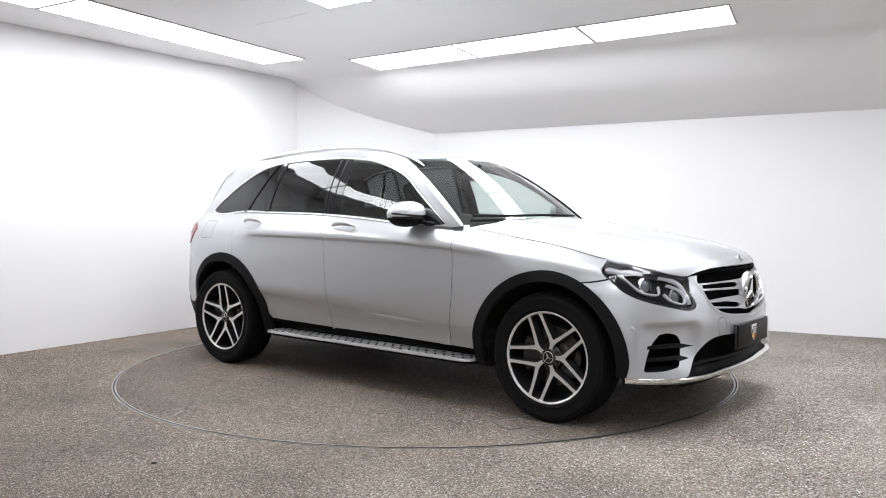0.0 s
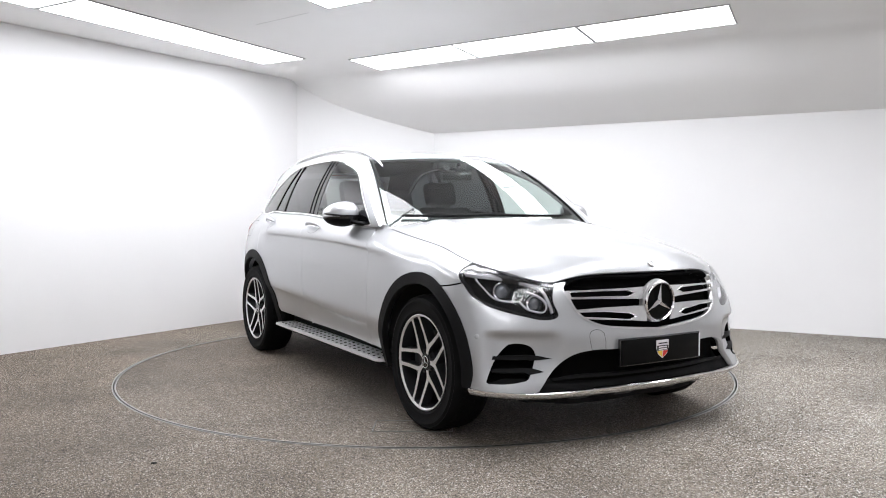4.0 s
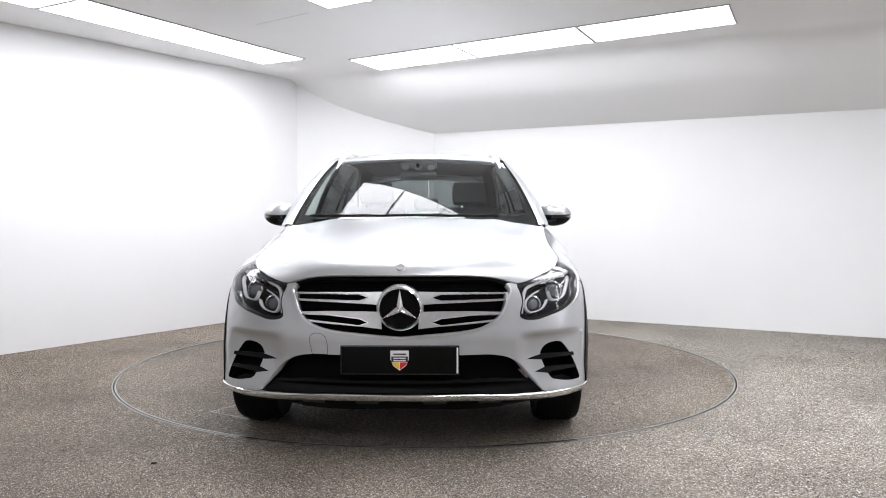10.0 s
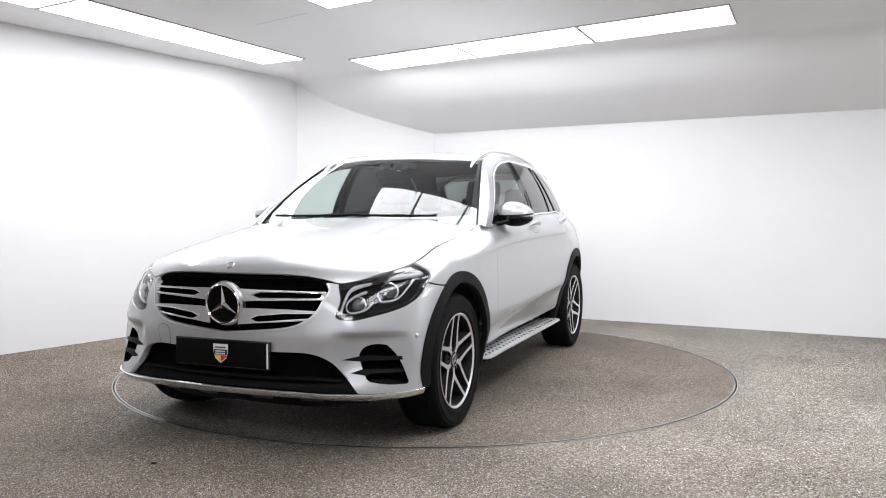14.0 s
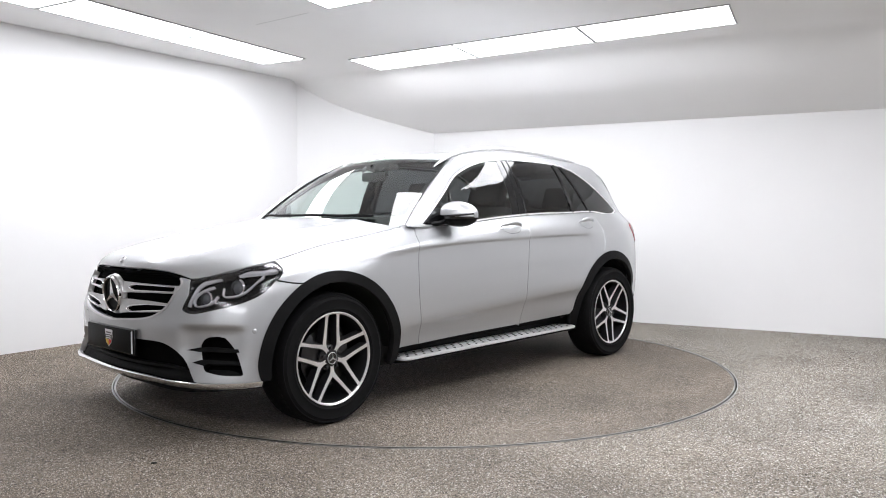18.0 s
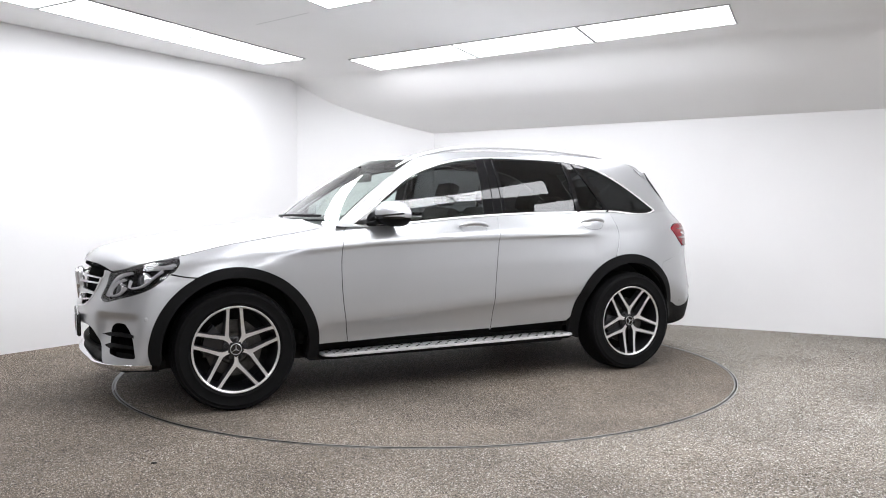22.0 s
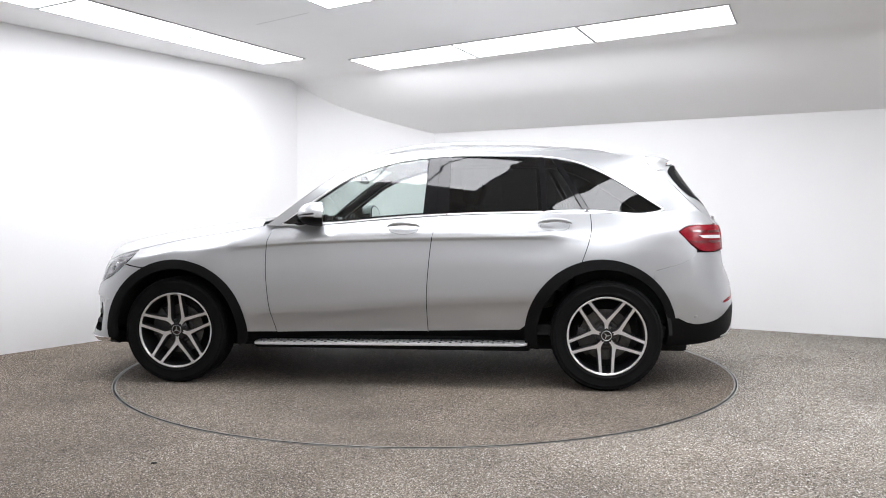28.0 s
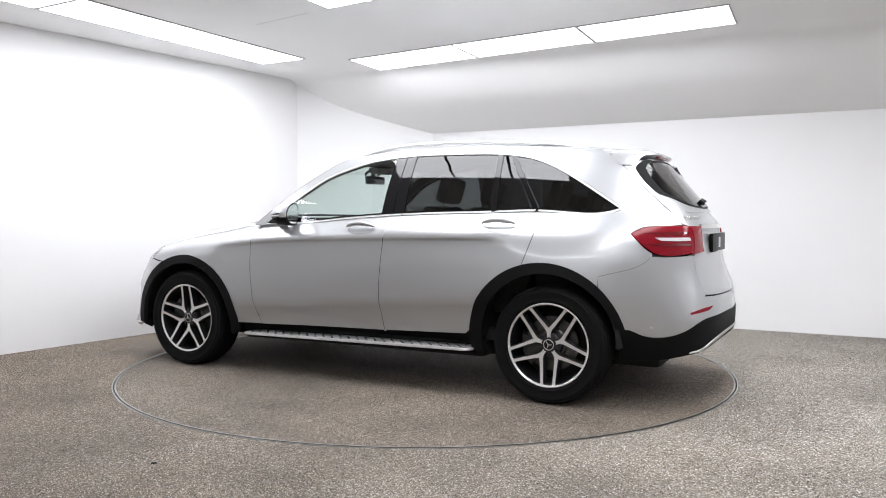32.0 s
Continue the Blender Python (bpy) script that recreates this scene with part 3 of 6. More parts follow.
PLAN = [(2.250, 0), (2.241, 0.2), (2.219, 0.38), (2.182, 0.54), (2.115, 0.69), (2.015, 0.815), (1.895, 0.888), (1.76, 0.925), (1.60, 0.942), (1.4365, 0.945),
        (1.1, 0.94), (0.8, 0.932), (0.2, 0.928), (-0.4, 0.928), (-1.0, 0.930), (-1.4365, 0.926), (-1.7, 0.896), (-1.92, 0.832), (-2.1, 0.742), (-2.24, 0.615),
        (-2.325, 0.435), (-2.36, 0.22), (-2.372, 0)]
LOWER = Loft(PLAN, [
    (("y", 0.0), [(0.235, 0.10), (0.30, 0.015), (0.42, 0.006), (0.48, 0.002), (0.55, 0.0), (0.66, 0.006), (0.75, 0.016), (0.81, 0.030), (0.849, 0.046)]),
    (("y", 0.36), [(0.235, 0.10), (0.30, 0.015), (0.42, 0.008), (0.48, 0.005), (0.55, 0.005), (0.66, 0.017), (0.75, 0.033), (0.805, 0.048), (0.846, 0.066)]),
    (("y", 0.46), [(0.235, 0.10), (0.30, 0.010), (0.42, 0.012), (0.48, 0.010), (0.55, 0.007), (0.655, 0.023), (0.735, 0.040), (0.79, 0.055), (0.837, 0.074)]),
    (("y", 0.555), [(0.235, 0.10), (0.30, -0.006), (0.42, 0.010), (0.48, 0.012), (0.55, 0.010), (0.65, 0.030), (0.72, 0.050), (0.772, 0.068), (0.812, 0.088)]),
    (("x", 2.02), [(0.235, 0.08), (0.30, -0.032), (0.42, -0.018), (0.48, -0.012), (0.55, -0.004), (0.66, 0.022), (0.75, 0.056), (0.812, 0.092), (0.856, 0.138)]),
    (("x", 1.76), [(0.235, 0.05), (0.30, -0.006), (0.42, -0.018), (0.48, -0.018), (0.55, -0.014), (0.68, 0.0), (0.78, 0.020), (0.855, 0.058), (0.901, 0.140)]),
    (("x", 1.4365), [(0.30, 0.02), (0.36, 0.008), (0.45, 0.0), (0.51, 0.0), (0.60, 0.0), (0.74, 0.010), (0.84, 0.034), (0.91, 0.074), (0.966, 0.166)]),
    (("x", 1.10), [(0.31, 0.03), (0.37, 0.018), (0.45, 0.006), (0.49, 0.005), (0.60, 0.004), (0.75, 0.006), (0.885, 0.013), (0.918, 0.017), (1.018, 0.148)]),
    (("x", 0.80), [(0.33, 0.070), (0.40, 0.050), (0.468, 0.0235), (0.486, 0.0155), (0.60, 0.007), (0.75, 0.006), (0.921, 0.0120), (0.941, 0.0065), (1.07, 0.12)]),
    (("x", -0.30), [(0.33, 0.096), (0.40, 0.073), (0.528, 0.0275), (0.546, 0.0190), (0.65, 0.007), (0.79, 0.006), (0.965, 0.0125), (0.986, 0.0065), (1.135, 0.108)]),
    (("x", -1.0), [(0.33, 0.080), (0.40, 0.061), (0.564, 0.0225), (0.582, 0.0150), (0.68, 0.005), (0.80, 0.008), (0.975, 0.0250), (0.996, 0.0190), (1.15, 0.148)]),
    (("x", -1.4365), [(0.33, 0.02), (0.42, 0.0), (0.56, 0.0), (0.60, 0.0), (0.68, 0.0), (0.80, 0.008), (0.93, 0.032), (1.01, 0.062), (1.155, 0.176)]),
    (("x", -1.92), [(0.26, 0.150), (0.42, 0.055), (0.53, 0.027), (0.59, 0.016), (0.66, 0.010), (0.80, 0.01), (0.93, 0.026), (1.03, 0.055), (1.16, 0.158)]),
    (("x", -2.24), [(0.26, 0.05), (0.42, 0.01), (0.53, 0.0), (0.59, 0.005), (0.66, 0.014), (0.80, 0.04), (0.93, 0.048), (1.06, 0.072), (1.16, 0.150)]),
    (("r", 0.40), [(0.26, 0.04), (0.42, 0.005), (0.53, 0.0), (0.59, 0.004), (0.66, 0.012), (0.80, 0.062), (0.95, 0.095), (1.08, 0.114), (1.16, 0.178)]),
    (("r", 0.0), [(0.26, 0.04), (0.42, 0.005), (0.53, 0.0), (0.59, 0.004), (0.66, 0.012), (0.80, 0.062), (0.95, 0.095), (1.08, 0.114), (1.16, 0.178)]),
])
LOWER.scoops.append((LOWER.find("y", 0.735, 0.44), 0.480, 0.165, 0.092, 0.032))
UPLAN = [(1.1, 0.82), (0.8, 0.835), (0.4, 0.835), (-0.3, 0.82), (-1.0, 0.785), (-1.4365, 0.746), (-1.8, 0.690), (-1.995, 0.625), (-2.11, 0.535), (-2.168, 0.385), (-2.192, 0.2), (-2.197, 0)]
UPPER = Loft(UPLAN, [
    (("x", 1.1), [(1.0, -0.03), (1.12, 0.0), (1.28, 0.06), (1.42, 0.13), (1.52, 0.20), (1.62, 0.30)]),
    (("x", 0.4), [(1.0, -0.035), (1.12, 0.0), (1.28, 0.055), (1.42, 0.135), (1.52, 0.212), (1.62, 0.315)]),
    (("x", -0.3), [(1.0, -0.04), (1.14, 0.0), (1.30, 0.055), (1.44, 0.127), (1.53, 0.188), (1.62, 0.295)]),
    (("x", -1.4365), [(1.0, -0.06), (1.155, 0.0), (1.30, 0.056), (1.44, 0.125), (1.53, 0.185), (1.62, 0.285)]),
    (("x", -1.8), [(1.0, -0.07), (1.16, 0.0), (1.30, 0.058), (1.44, 0.13), (1.53, 0.19), (1.62, 0.28)]),
    (("x", -2.12), [(1.0, -0.10), (1.16, 0.0), (1.30, 0.10), (1.44, 0.21), (1.53, 0.29), (1.62, 0.38)]),
    (("r", 0.3), [(1.0, -0.10), (1.16, 0.0), (1.30, 0.115), (1.44, 0.235), (1.53, 0.32), (1.62, 0.42)]),
    (("r", 0.0), [(1.0, -0.10), (1.16, 0.0), (1.30, 0.115), (1.44, 0.235), (1.53, 0.32), (1.62, 0.42)]),
])
# the bonnet spans the two upper edges of the lower body
_g = np.linspace(0, LOWER.find("x", 0.78, 1.05), 300)
_e = LOWER.at(_g, LOWER.rows(_g)[0][:, -1])
_o = np.argsort(_e[:, 0])
EDGE_X, EDGE_Y, EDGE_Z = _e[_o, 0], np.maximum(_e[_o, 1], 0.02), _e[_o, 2]
BON_X, BON_Z = [0.85, 1.0, 1.2, 1.5, 1.8, 2.0, 2.08, 2.155, 2.19, 2.206], [1.132, 1.118, 1.092, 1.052, 1.004, 0.964, 0.942, 0.908, 0.876, 0.851]
BON_S = np.linspace(LOWER.find("y", 0.545, 0.81), LOWER.find("x", 0.86, 1.06), 200)
BON_EDGE = LOWER.at(BON_S, LOWER.rows(BON_S)[0][:, -1])[::-1]


def bonnet_fn(p, q):
    """From the screen (p 0) to the grille (p 1), and from the middle (q 0) to the edge (q 1)."""
    k = np.clip(p, 0, 1) * 199
    side = [np.interp(k, np.arange(200), BON_EDGE[:, i]) for i in range(3)]
    g = (side[0] - BON_EDGE[0, 0]) / (BON_EDGE[-1, 0] - BON_EDGE[0, 0])
    cx = 0.985 + (2.204 - 0.985) * g
    cz = spline(BON_X, BON_Z, np.clip(cx, 0.85, 2.206))
    a = np.minimum(np.abs(q), 1.0)
    e = 2.3 + 2.2 * np.clip((p - 0.7) / 0.3, 0, 1) ** 2
    y = a * side[1]
    ridge = 0.010 * np.exp(-(((y - 0.45 - 0.06 * (1 - g)) / 0.07) ** 2)) * np.clip((0.93 - g) / 0.4, 0, 1) * (1 - a**6)
    return cx + (side[0] - cx) * a**2, y * np.sign(q + 1e-12), cz + (side[2] - cz) * a**e + ridge


BONNET = Sheet(bonnet_fn)
ROOF_X = [-1.95, -1.6, -1.2, -0.8, -0.4, 0.0, 0.26]


def roof_fn(x, y):
    zc = spline(ROOF_X, [1.535, 1.582, 1.610, 1.621, 1.616, 1.582, 1.533], x)
    ze = spline(ROOF_X, [1.498, 1.540, 1.573, 1.586, 1.580, 1.545, 1.505], x)
    ye = spline(ROOF_X, [0.485, 0.520, 0.548, 0.564, 0.570, 0.565, 0.555], x)
    return x, y, ze + (zc - ze) * (1 - np.minimum((np.abs(y) / ye) ** 2.2, 1.15))


ROOF = Sheet(roof_fn)


def screen_fn(a, b):
    """Windscreen: a across (-1 to 1), b up (0 to 1)."""
    x0, x1 = 0.945 - 0.15 * a * a, 0.255 - 0.10 * a * a
    y0, y1 = 0.795 * a, 0.606 * a
    z0, z1 = 1.035 + 0.02 * a * a, 1.535 - 0.028 * a * a
    k = 0.13 * b * (1 - b)
    return x0 + (x1 - x0) * b + k * 0.6, y0 + (y1 - y0) * b, z0 + (z1 - z0) * b + k * 0.8


SCREEN = Sheet(screen_fn, (0.6, 0, 0.8))

# ---- the car: panels ----
car = tagged(new("car"), "silver estate-bodied SUV with black wheel-arch trim and alloy wheels", "car")
L = LOWER.sides
U = UPPER.sides
GAP = 0.0025
ARCH_F = [(1.43 + 0.472 * math.cos(radians(a)), 0.345 + 0.472 * math.sin(radians(a))) for a in range(8, 181)]
ARCH_R = [(-1.40 + 0.472 * math.cos(radians(a)), 0.362 + 0.472 * math.sin(radians(a))) for a in range(0, 173)]
BELT = [(0.70, 1.062), (0.42, 1.066), (0.117, 1.091), (-0.264, 1.119), (-0.652, 1.135), (-1.047, 1.143), (-1.4, 1.146), (-1.78, 1.150)]
DOOR_A = [(0.742, 1.062), (0.775, 1.02), (0.792, 0.956), (0.801, 0.739), (0.78, 0.521), (0.746, 0.352)]
DOOR_B = [(-0.335, 1.124), (-0.309, 0.991), (-0.287, 0.806), (-0.274, 0.62), (-0.277, 0.359)]
DOOR_C = [(-1.335, 1.146), (-1.339, 1.065), (-1.316, 0.951), (-1.275, 0.835)]


def shift(pts, dx):
    return [(x + dx, z) for x, z in pts]


def arch_between(arch, x0, x1):
    lo, hi = sorted((x0, x1))
    p = [q for q in arch if lo <= q[0] <= hi]
    return p if x0 > x1 else p[::-1]


front_door_loop = loop_of(L(shift(DOOR_A, -GAP)), L([(0.746 - GAP, 0.352), (0.2, 0.363), (-0.277 + GAP, 0.37)]), L(shift(DOOR_B, GAP)[::-1]), L([q for q in BELT if q[0] > -0.3][::-1]))
rear_door_loop = loop_of(L(shift(DOOR_B, -GAP)), L([(-0.277 - GAP, 0.372), (-0.6, 0.380), (-0.88, 0.389)]), L([(-0.917, 0.42)] + arch_between(ARCH_R, -0.917, -1.26)), L(shift(DOOR_C, GAP)[::-1]),
                         L([q for q in BELT if -1.3 < q[0] < -0.4][::-1]))
front_door = pair("front_door", LOWER, [front_door_loop], PAINT, car, res=(0.03, 0.007))
rear_door = pair("rear_door", LOWER, [rear_door_loop], PAINT, car, res=(0.03, 0.007))

# front wing: from the door to the lamp, above the arch
topz = [(x, float(np.interp(x, EDGE_X, EDGE_Z)) - 0.0012) for x in (0.84, 0.95, 1.1, 1.25, 1.4, 1.55, 1.65, 1.735)]
wing_loop = loop_of(L(topz), L([(1.735, 0.886), (1.737, 0.868), (1.774, 0.815)]), L([(1.785, 0.806), (1.70, 0.789), (1.61, 0.783)]), L(arch_between(ARCH_F, 1.60, 0.951)),
                    L([(0.95, 0.354), (0.746 + GAP, 0.354)]), L(shift(DOOR_A, GAP)[::-1]), L([(0.76, 1.075), (0.84, 1.075)]))
pair("front_wing", LOWER, [wing_loop], PAINT, car, res=(0.03, 0.015))

# rear quarter, from the door round to the tailgate
TAIL_LAMP = [("x", -1.903, 1.026), ("x", -1.95, 1.052), ("x", -2.06, 1.066), ("r", 0.56, 1.070), ("r", 0.525, 1.0), ("r", 0.56, 0.915), ("x", -2.14, 0.900), ("x", -2.06, 0.905), ("x", -1.99, 0.945)]
quarter_loop = loop_of(L(shift(DOOR_C, -GAP)), L(arch_between(ARCH_R, -1.29, -1.735)), L([(-1.735, 0.7795), (-1.86, 0.8105), (-1.97, 0.8515), (-2.02, 0.8955)]),
                       L([(-2.02, 0.912), (-1.985, 0.938), (-1.94, 0.985), (-1.90, 1.026)]), L([(-1.898, 1.03), (-1.945, 1.06), (-2.06, 1.073), (-2.15, 1.078)]),
                       L([(-2.155, 1.08), (-2.12, 1.12), (-2.08, 1.158)]), L([(-2.08, 1.162), (-1.9, 1.160), (-1.78, 1.152), (-1.345, 1.147)]))
pair("rear_quarter", LOWER, [quarter_loop], PAINT, car, res=(0.03, 0.015))
GRILLE = [(0.0, 0.845), (0.263, 0.843), (0.45, 0.835), (0.505, 0.814), (0.522, 0.785), (0.51, 0.747), (0.484, 0.682), (0.42, 0.625), (0.264, 0.588), (0.0, 0.566)]
LAMP = [("y", 0.548, 0.800), ("y", 0.65, 0.832), ("y", 0.73, 0.856), ("x", 1.87, 0.872), ("x", 1.79, 0.882), ("x", 1.748, 0.884), ("x", 1.744, 0.872), ("x", 1.785, 0.815), ("x", 1.87, 0.742), ("x", 1.98, 0.690),
        ("y", 0.69, 0.654), ("y", 0.61, 0.643), ("y", 0.56, 0.662), ("y", 0.570, 0.72)]
VENT = ([(0.660, 0.478), (0.672, 0.503), (0.700, 0.522), (0.745, 0.528)], [(0.772, 0.522), (0.812, 0.472), (0.846, 0.405), (0.868, 0.346)],
        [(0.862, 0.338), (0.79, 0.342), (0.722, 0.356)], [(0.708, 0.366), (0.680, 0.415), (0.662, 0.462)])
INTAKE_TOP = [(0.0, 0.492), (0.34, 0.490), (0.47, 0.482), (0.545, 0.450), (0.60, 0.395), (0.675, 0.308)]
lamp_lo = L([LAMP[i] for i in (0, 13, 12, 11, 10, 9, 8, 7)])
F = lambda pts: L(pts, "y")
bumper_loop = loop_of(F(GRILLE[::-1][:-1][:7]), F([GRILLE[3], (0.522, 0.812)]), F([(0.548, 0.806), (0.552, 0.798)]), [(s, z - 0.004) for s, z in lamp_lo],
                      L([(1.80, 0.800), (1.70, 0.781), (1.61, 0.775)]), L(arch_between(ARCH_F, 1.61, 2.2)), L([(1.905, 0.40), (1.895, 0.312)]), L([(1.895, 0.308), (2.05, 0.303), ("y", 0.69, 0.303)]),
                      F(INTAKE_TOP[::-1]))
panel("front_bumper", LOWER, [bumper_loop, loop_of(*[F(q) for q in VENT])], PAINT, car, res=(0.025, 0.015), mirror=2, depth=0.03)
# rear bumper and tailgate
bump_loop = loop_of(L([(-1.735, 0.7775), (-1.86, 0.8085), (-1.97, 0.8495), (-2.02, 0.8935)]), L([(-2.05, 0.893), (-2.14, 0.892), ("r", 0.575, 0.9)]), L([("r", 0.562, 0.89), ("r", 0.535, 0.76), ("r", 0.515, 0.665)]),
                    L([("r", 0.52, 0.655), ("r", 0.3, 0.652), ("r", 0.0, 0.652)]), L([("r", 0.0, 0.546), ("r", 0.163, 0.546), ("r", 0.455, 0.535), ("x", -2.271, 0.517), (-2.197, 0.463), (-2.117, 0.433), (-1.979, 0.433), (-1.90, 0.469)]),
                    L(arch_between(ARCH_R, -1.862, -1.736)))
panel("rear_bumper", LOWER, [bump_loop], PAINT, car, res=(0.03, 0.02), mirror=2)
gate_loop = loop_of(L([("r", 0.0, 0.66), ("r", 0.3, 0.66), ("r", 0.495, 0.664)]), L([("r", 0.5132, 0.67), ("r", 0.5335, 0.76), ("r", 0.559, 0.895)]), L([("r", 0.53, 0.91), ("r", 0.52, 1.0), ("r", 0.555, 1.075)]),
                    L([("x", -2.158, 1.085), ("x", -2.086, 1.157)]), L([("r", 0.53, 1.16), ("r", 0.3, 1.16), ("r", 0.0, 1.16)]))
tailgate = panel("tailgate", LOWER, [gate_loop], PAINT, car, res=(0.03, 0.02), mirror=2)
gate_up = loop_of(U([("r", 0.0, 1.155), ("r", 0.3, 1.155), ("r", 0.53, 1.156)]), U([(-2.085, 1.16), (-1.975, 1.262), (-1.888, 1.346), (-1.802, 1.435)]), U([(-1.83, 1.462), ("r", 0.3, 1.488), ("r", 0.0, 1.493)]))
glass_r = loop_of(U([("r", 0.0, 1.172), ("r", 0.2, 1.180), ("r", 0.38, 1.200), ("r", 0.47, 1.228)]), U([("x", -2.01, 1.262), ("x", -1.92, 1.345), ("x", -1.868, 1.415)]), U([("x", -1.868, 1.435), ("x", -1.88, 1.452), ("r", 0.40, 1.468), ("r", 0.2, 1.480), ("r", 0.0, 1.484)]))
panel("upper_frame", UPPER, [gate_up + glass_r[::-1]], PAINT, tailgate, res=(0.03, 0.02), mirror=2, offset=0.0)
panel("window_surround", UPPER, [glass_r + [(UPPER.length - (UPPER.length - s) * 0.90, 1.335 + (z - 1.335) * 0.94) for s, z in glass_r][::-1]], CLAD, tailgate, "black printed edge of the rear window", res=(0.03, 0.02), mirror=2, depth=0, offset=0.0045)
panel("rear_window", UPPER, [glass_r], REARGLASS, tailgate, "dark tinted rear window", res=(0.04, 0.03), mirror=2, depth=0.006, offset=0.003)

# upper side: frame with one long window opening
DLO_TOP = [(0.71, 1.076), (0.60, 1.161), (0.494, 1.242), (0.40, 1.310), (0.308, 1.374), (0.117, 1.458), (-0.079, 1.511), (-0.269, 1.535), (-0.41, 1.545), (-0.665, 1.547), (-0.87, 1.544), (-1.065, 1.533), (-1.268, 1.494), (-1.461, 1.408), (-1.661, 1.286), (-1.82, 1.182)]
PILLAR_LINE = [(0.815, 1.068), (0.73, 1.130), (0.635, 1.203), (0.53, 1.284), (0.435, 1.355), (0.34, 1.420), (0.245, 1.480), (0.16, 1.522)]
frame_loop = loop_of(U(PILLAR_LINE), U([(0.10, 1.540), (-0.1, 1.565), (-0.4, 1.584), (-0.8, 1.590), (-1.2, 1.580), (-1.55, 1.552), (-1.66, 1.538)]),
                     U([(-1.70, 1.520), (-1.785, 1.446), (-1.883, 1.344), (-1.97, 1.260), (-2.08, 1.157)]), U([(-2.08, 1.152), (-1.8, 1.149)] + BELT[::-1][1:]))
dlo = loop_of(U(DLO_TOP), U([(-1.822, 1.168), (-1.80, 1.1595)] + [(x, z + 0.008) for x, z in BELT[::-1][1:]]))
pair("window_frame", UPPER, [frame_loop, dlo], PAINT, car, res=(0.03, 0.02))


def at_z(line, z):
    return float(np.interp(-z, [-q[1] for q in line], [q[0] for q in line]))


def dlo_z(x):
    return float(np.interp(-x, [-q[0] for q in DLO_TOP], [q[1] for q in DLO_TOP]))


def belt_z(x):
    return float(np.interp(-x, [-q[0] for q in BELT], [q[1] for q in BELT])) + 0.01


def glass_piece(name, xb0, xt0, xb1, xt1, mat, label, inset=0.008, off=-0.004):
    """A side pane between two leaning edges, front (0) and rear (1)."""
    top = [(xt0, dlo_z(xt0) - inset)] + [(x, dlo_z(x) - inset) for x in np.arange(xt0 - 0.04, xt1, -0.05)] + [(xt1, dlo_z(xt1) - inset)]
    bot = [(x, belt_z(x)) for x in np.linspace(xb1, xb0, 12)]
    return pair(name, UPPER, [loop_of(U(top), U([top[-1], bot[0]]), U(bot), U([bot[-1], top[0]]))], mat, car, label, res=(0.05, 0.04), depth=0.004, offset=off)


glass_piece("front_window", 0.66, 0.56, -0.235, -0.262, GLASS, "lightly green-tinted front side window")
glass_piece("rear_side_window", -0.405, -0.405, -1.020, -0.995, PRIVACY, "dark privacy glass side window")
glass_piece("quarter_light", -1.060, -1.035, -1.29, -1.085, PRIVACY, "dark privacy glass quarter light")
glass_piece("rear_quarter_window", -1.345, -1.125, -1.80, -1.80, PRIVACY, "dark privacy glass rear quarter window")
glass_piece("pillar_trim", -0.238, -0.265, -0.40, -0.40, DOORBLACK, "gloss black door pillar trim", off=-0.002)

# roof, bonnet, windscreen
roof_loop = loop_of([(0.245, 0.0), (0.225, 0.3), (0.16, 0.55)], [(0.10, 0.557), (-0.1, 0.562), (-0.4, 0.566), (-0.8, 0.560), (-1.2, 0.544), (-1.55, 0.520), (-1.66, 0.508)], [(-1.72, 0.49), (-1.76, 0.42), (-1.79, 0.25), (-1.80, 0.0)])
panel("roof", ROOF, [roof_loop], PAINT, car, res=(0.05, 0.05), mirror=2, depth=0.02)
bonnet_loop = loop_of([(0.0, 0.0), (0.0, 0.998)], [(0.005, 0.9985), (0.99, 0.9985)], [(0.997, 0.99), (0.997, 0.0)], [(0.99, 0.0), (0.005, 0.0)])
panel("bonnet", BONNET, [bonnet_loop], PAINT, car, res=(0.02, 0.03), mirror=2, depth=0.02)
screen_loop = loop_of([(-0.985, 0.0), (-0.985, 0.99)], [(-0.98, 0.995), (0.98, 0.995)], [(0.985, 0.99), (0.985, 0.0)], [(0.98, 0.0), (-0.98, 0.0)], step=0.03)
panel("windscreen", SCREEN, [screen_loop], GLASS, car, "clear windscreen with a black edge band", res=(0.06, 0.06), depth=0.004)


def grow(loop, d):
    """An outline moved outwards by d (inwards if negative)."""
    p = np.asarray(loop)
    t = np.roll(p, -1, axis=0) - np.roll(p, 1, axis=0)
    t /= np.linalg.norm(t, axis=1)[:, None] + 1e-12
    area = 0.5 * np.sum(p[:, 0] * np.roll(p[:, 1], -1) - np.roll(p[:, 0], -1) * p[:, 1])
    n = np.stack([t[:, 1], -t[:, 0]], 1) * (1 if area > 0 else -1)
    return [tuple(q) for q in p + n * d]


def ribbon(surf, a, b, step=0.015):
    """An outline between two lines that run the same way."""
    return loop_of(a, b[::-1], step=step)


# ---- black lower trim ----
def arc(cx, cz, r, a0, a1, n=40):
    return [(cx + r * math.cos(radians(a0 + (a1 - a0) * i / n)), cz + r * math.sin(radians(a0 + (a1 - a0) * i / n))) for i in range(n + 1)]


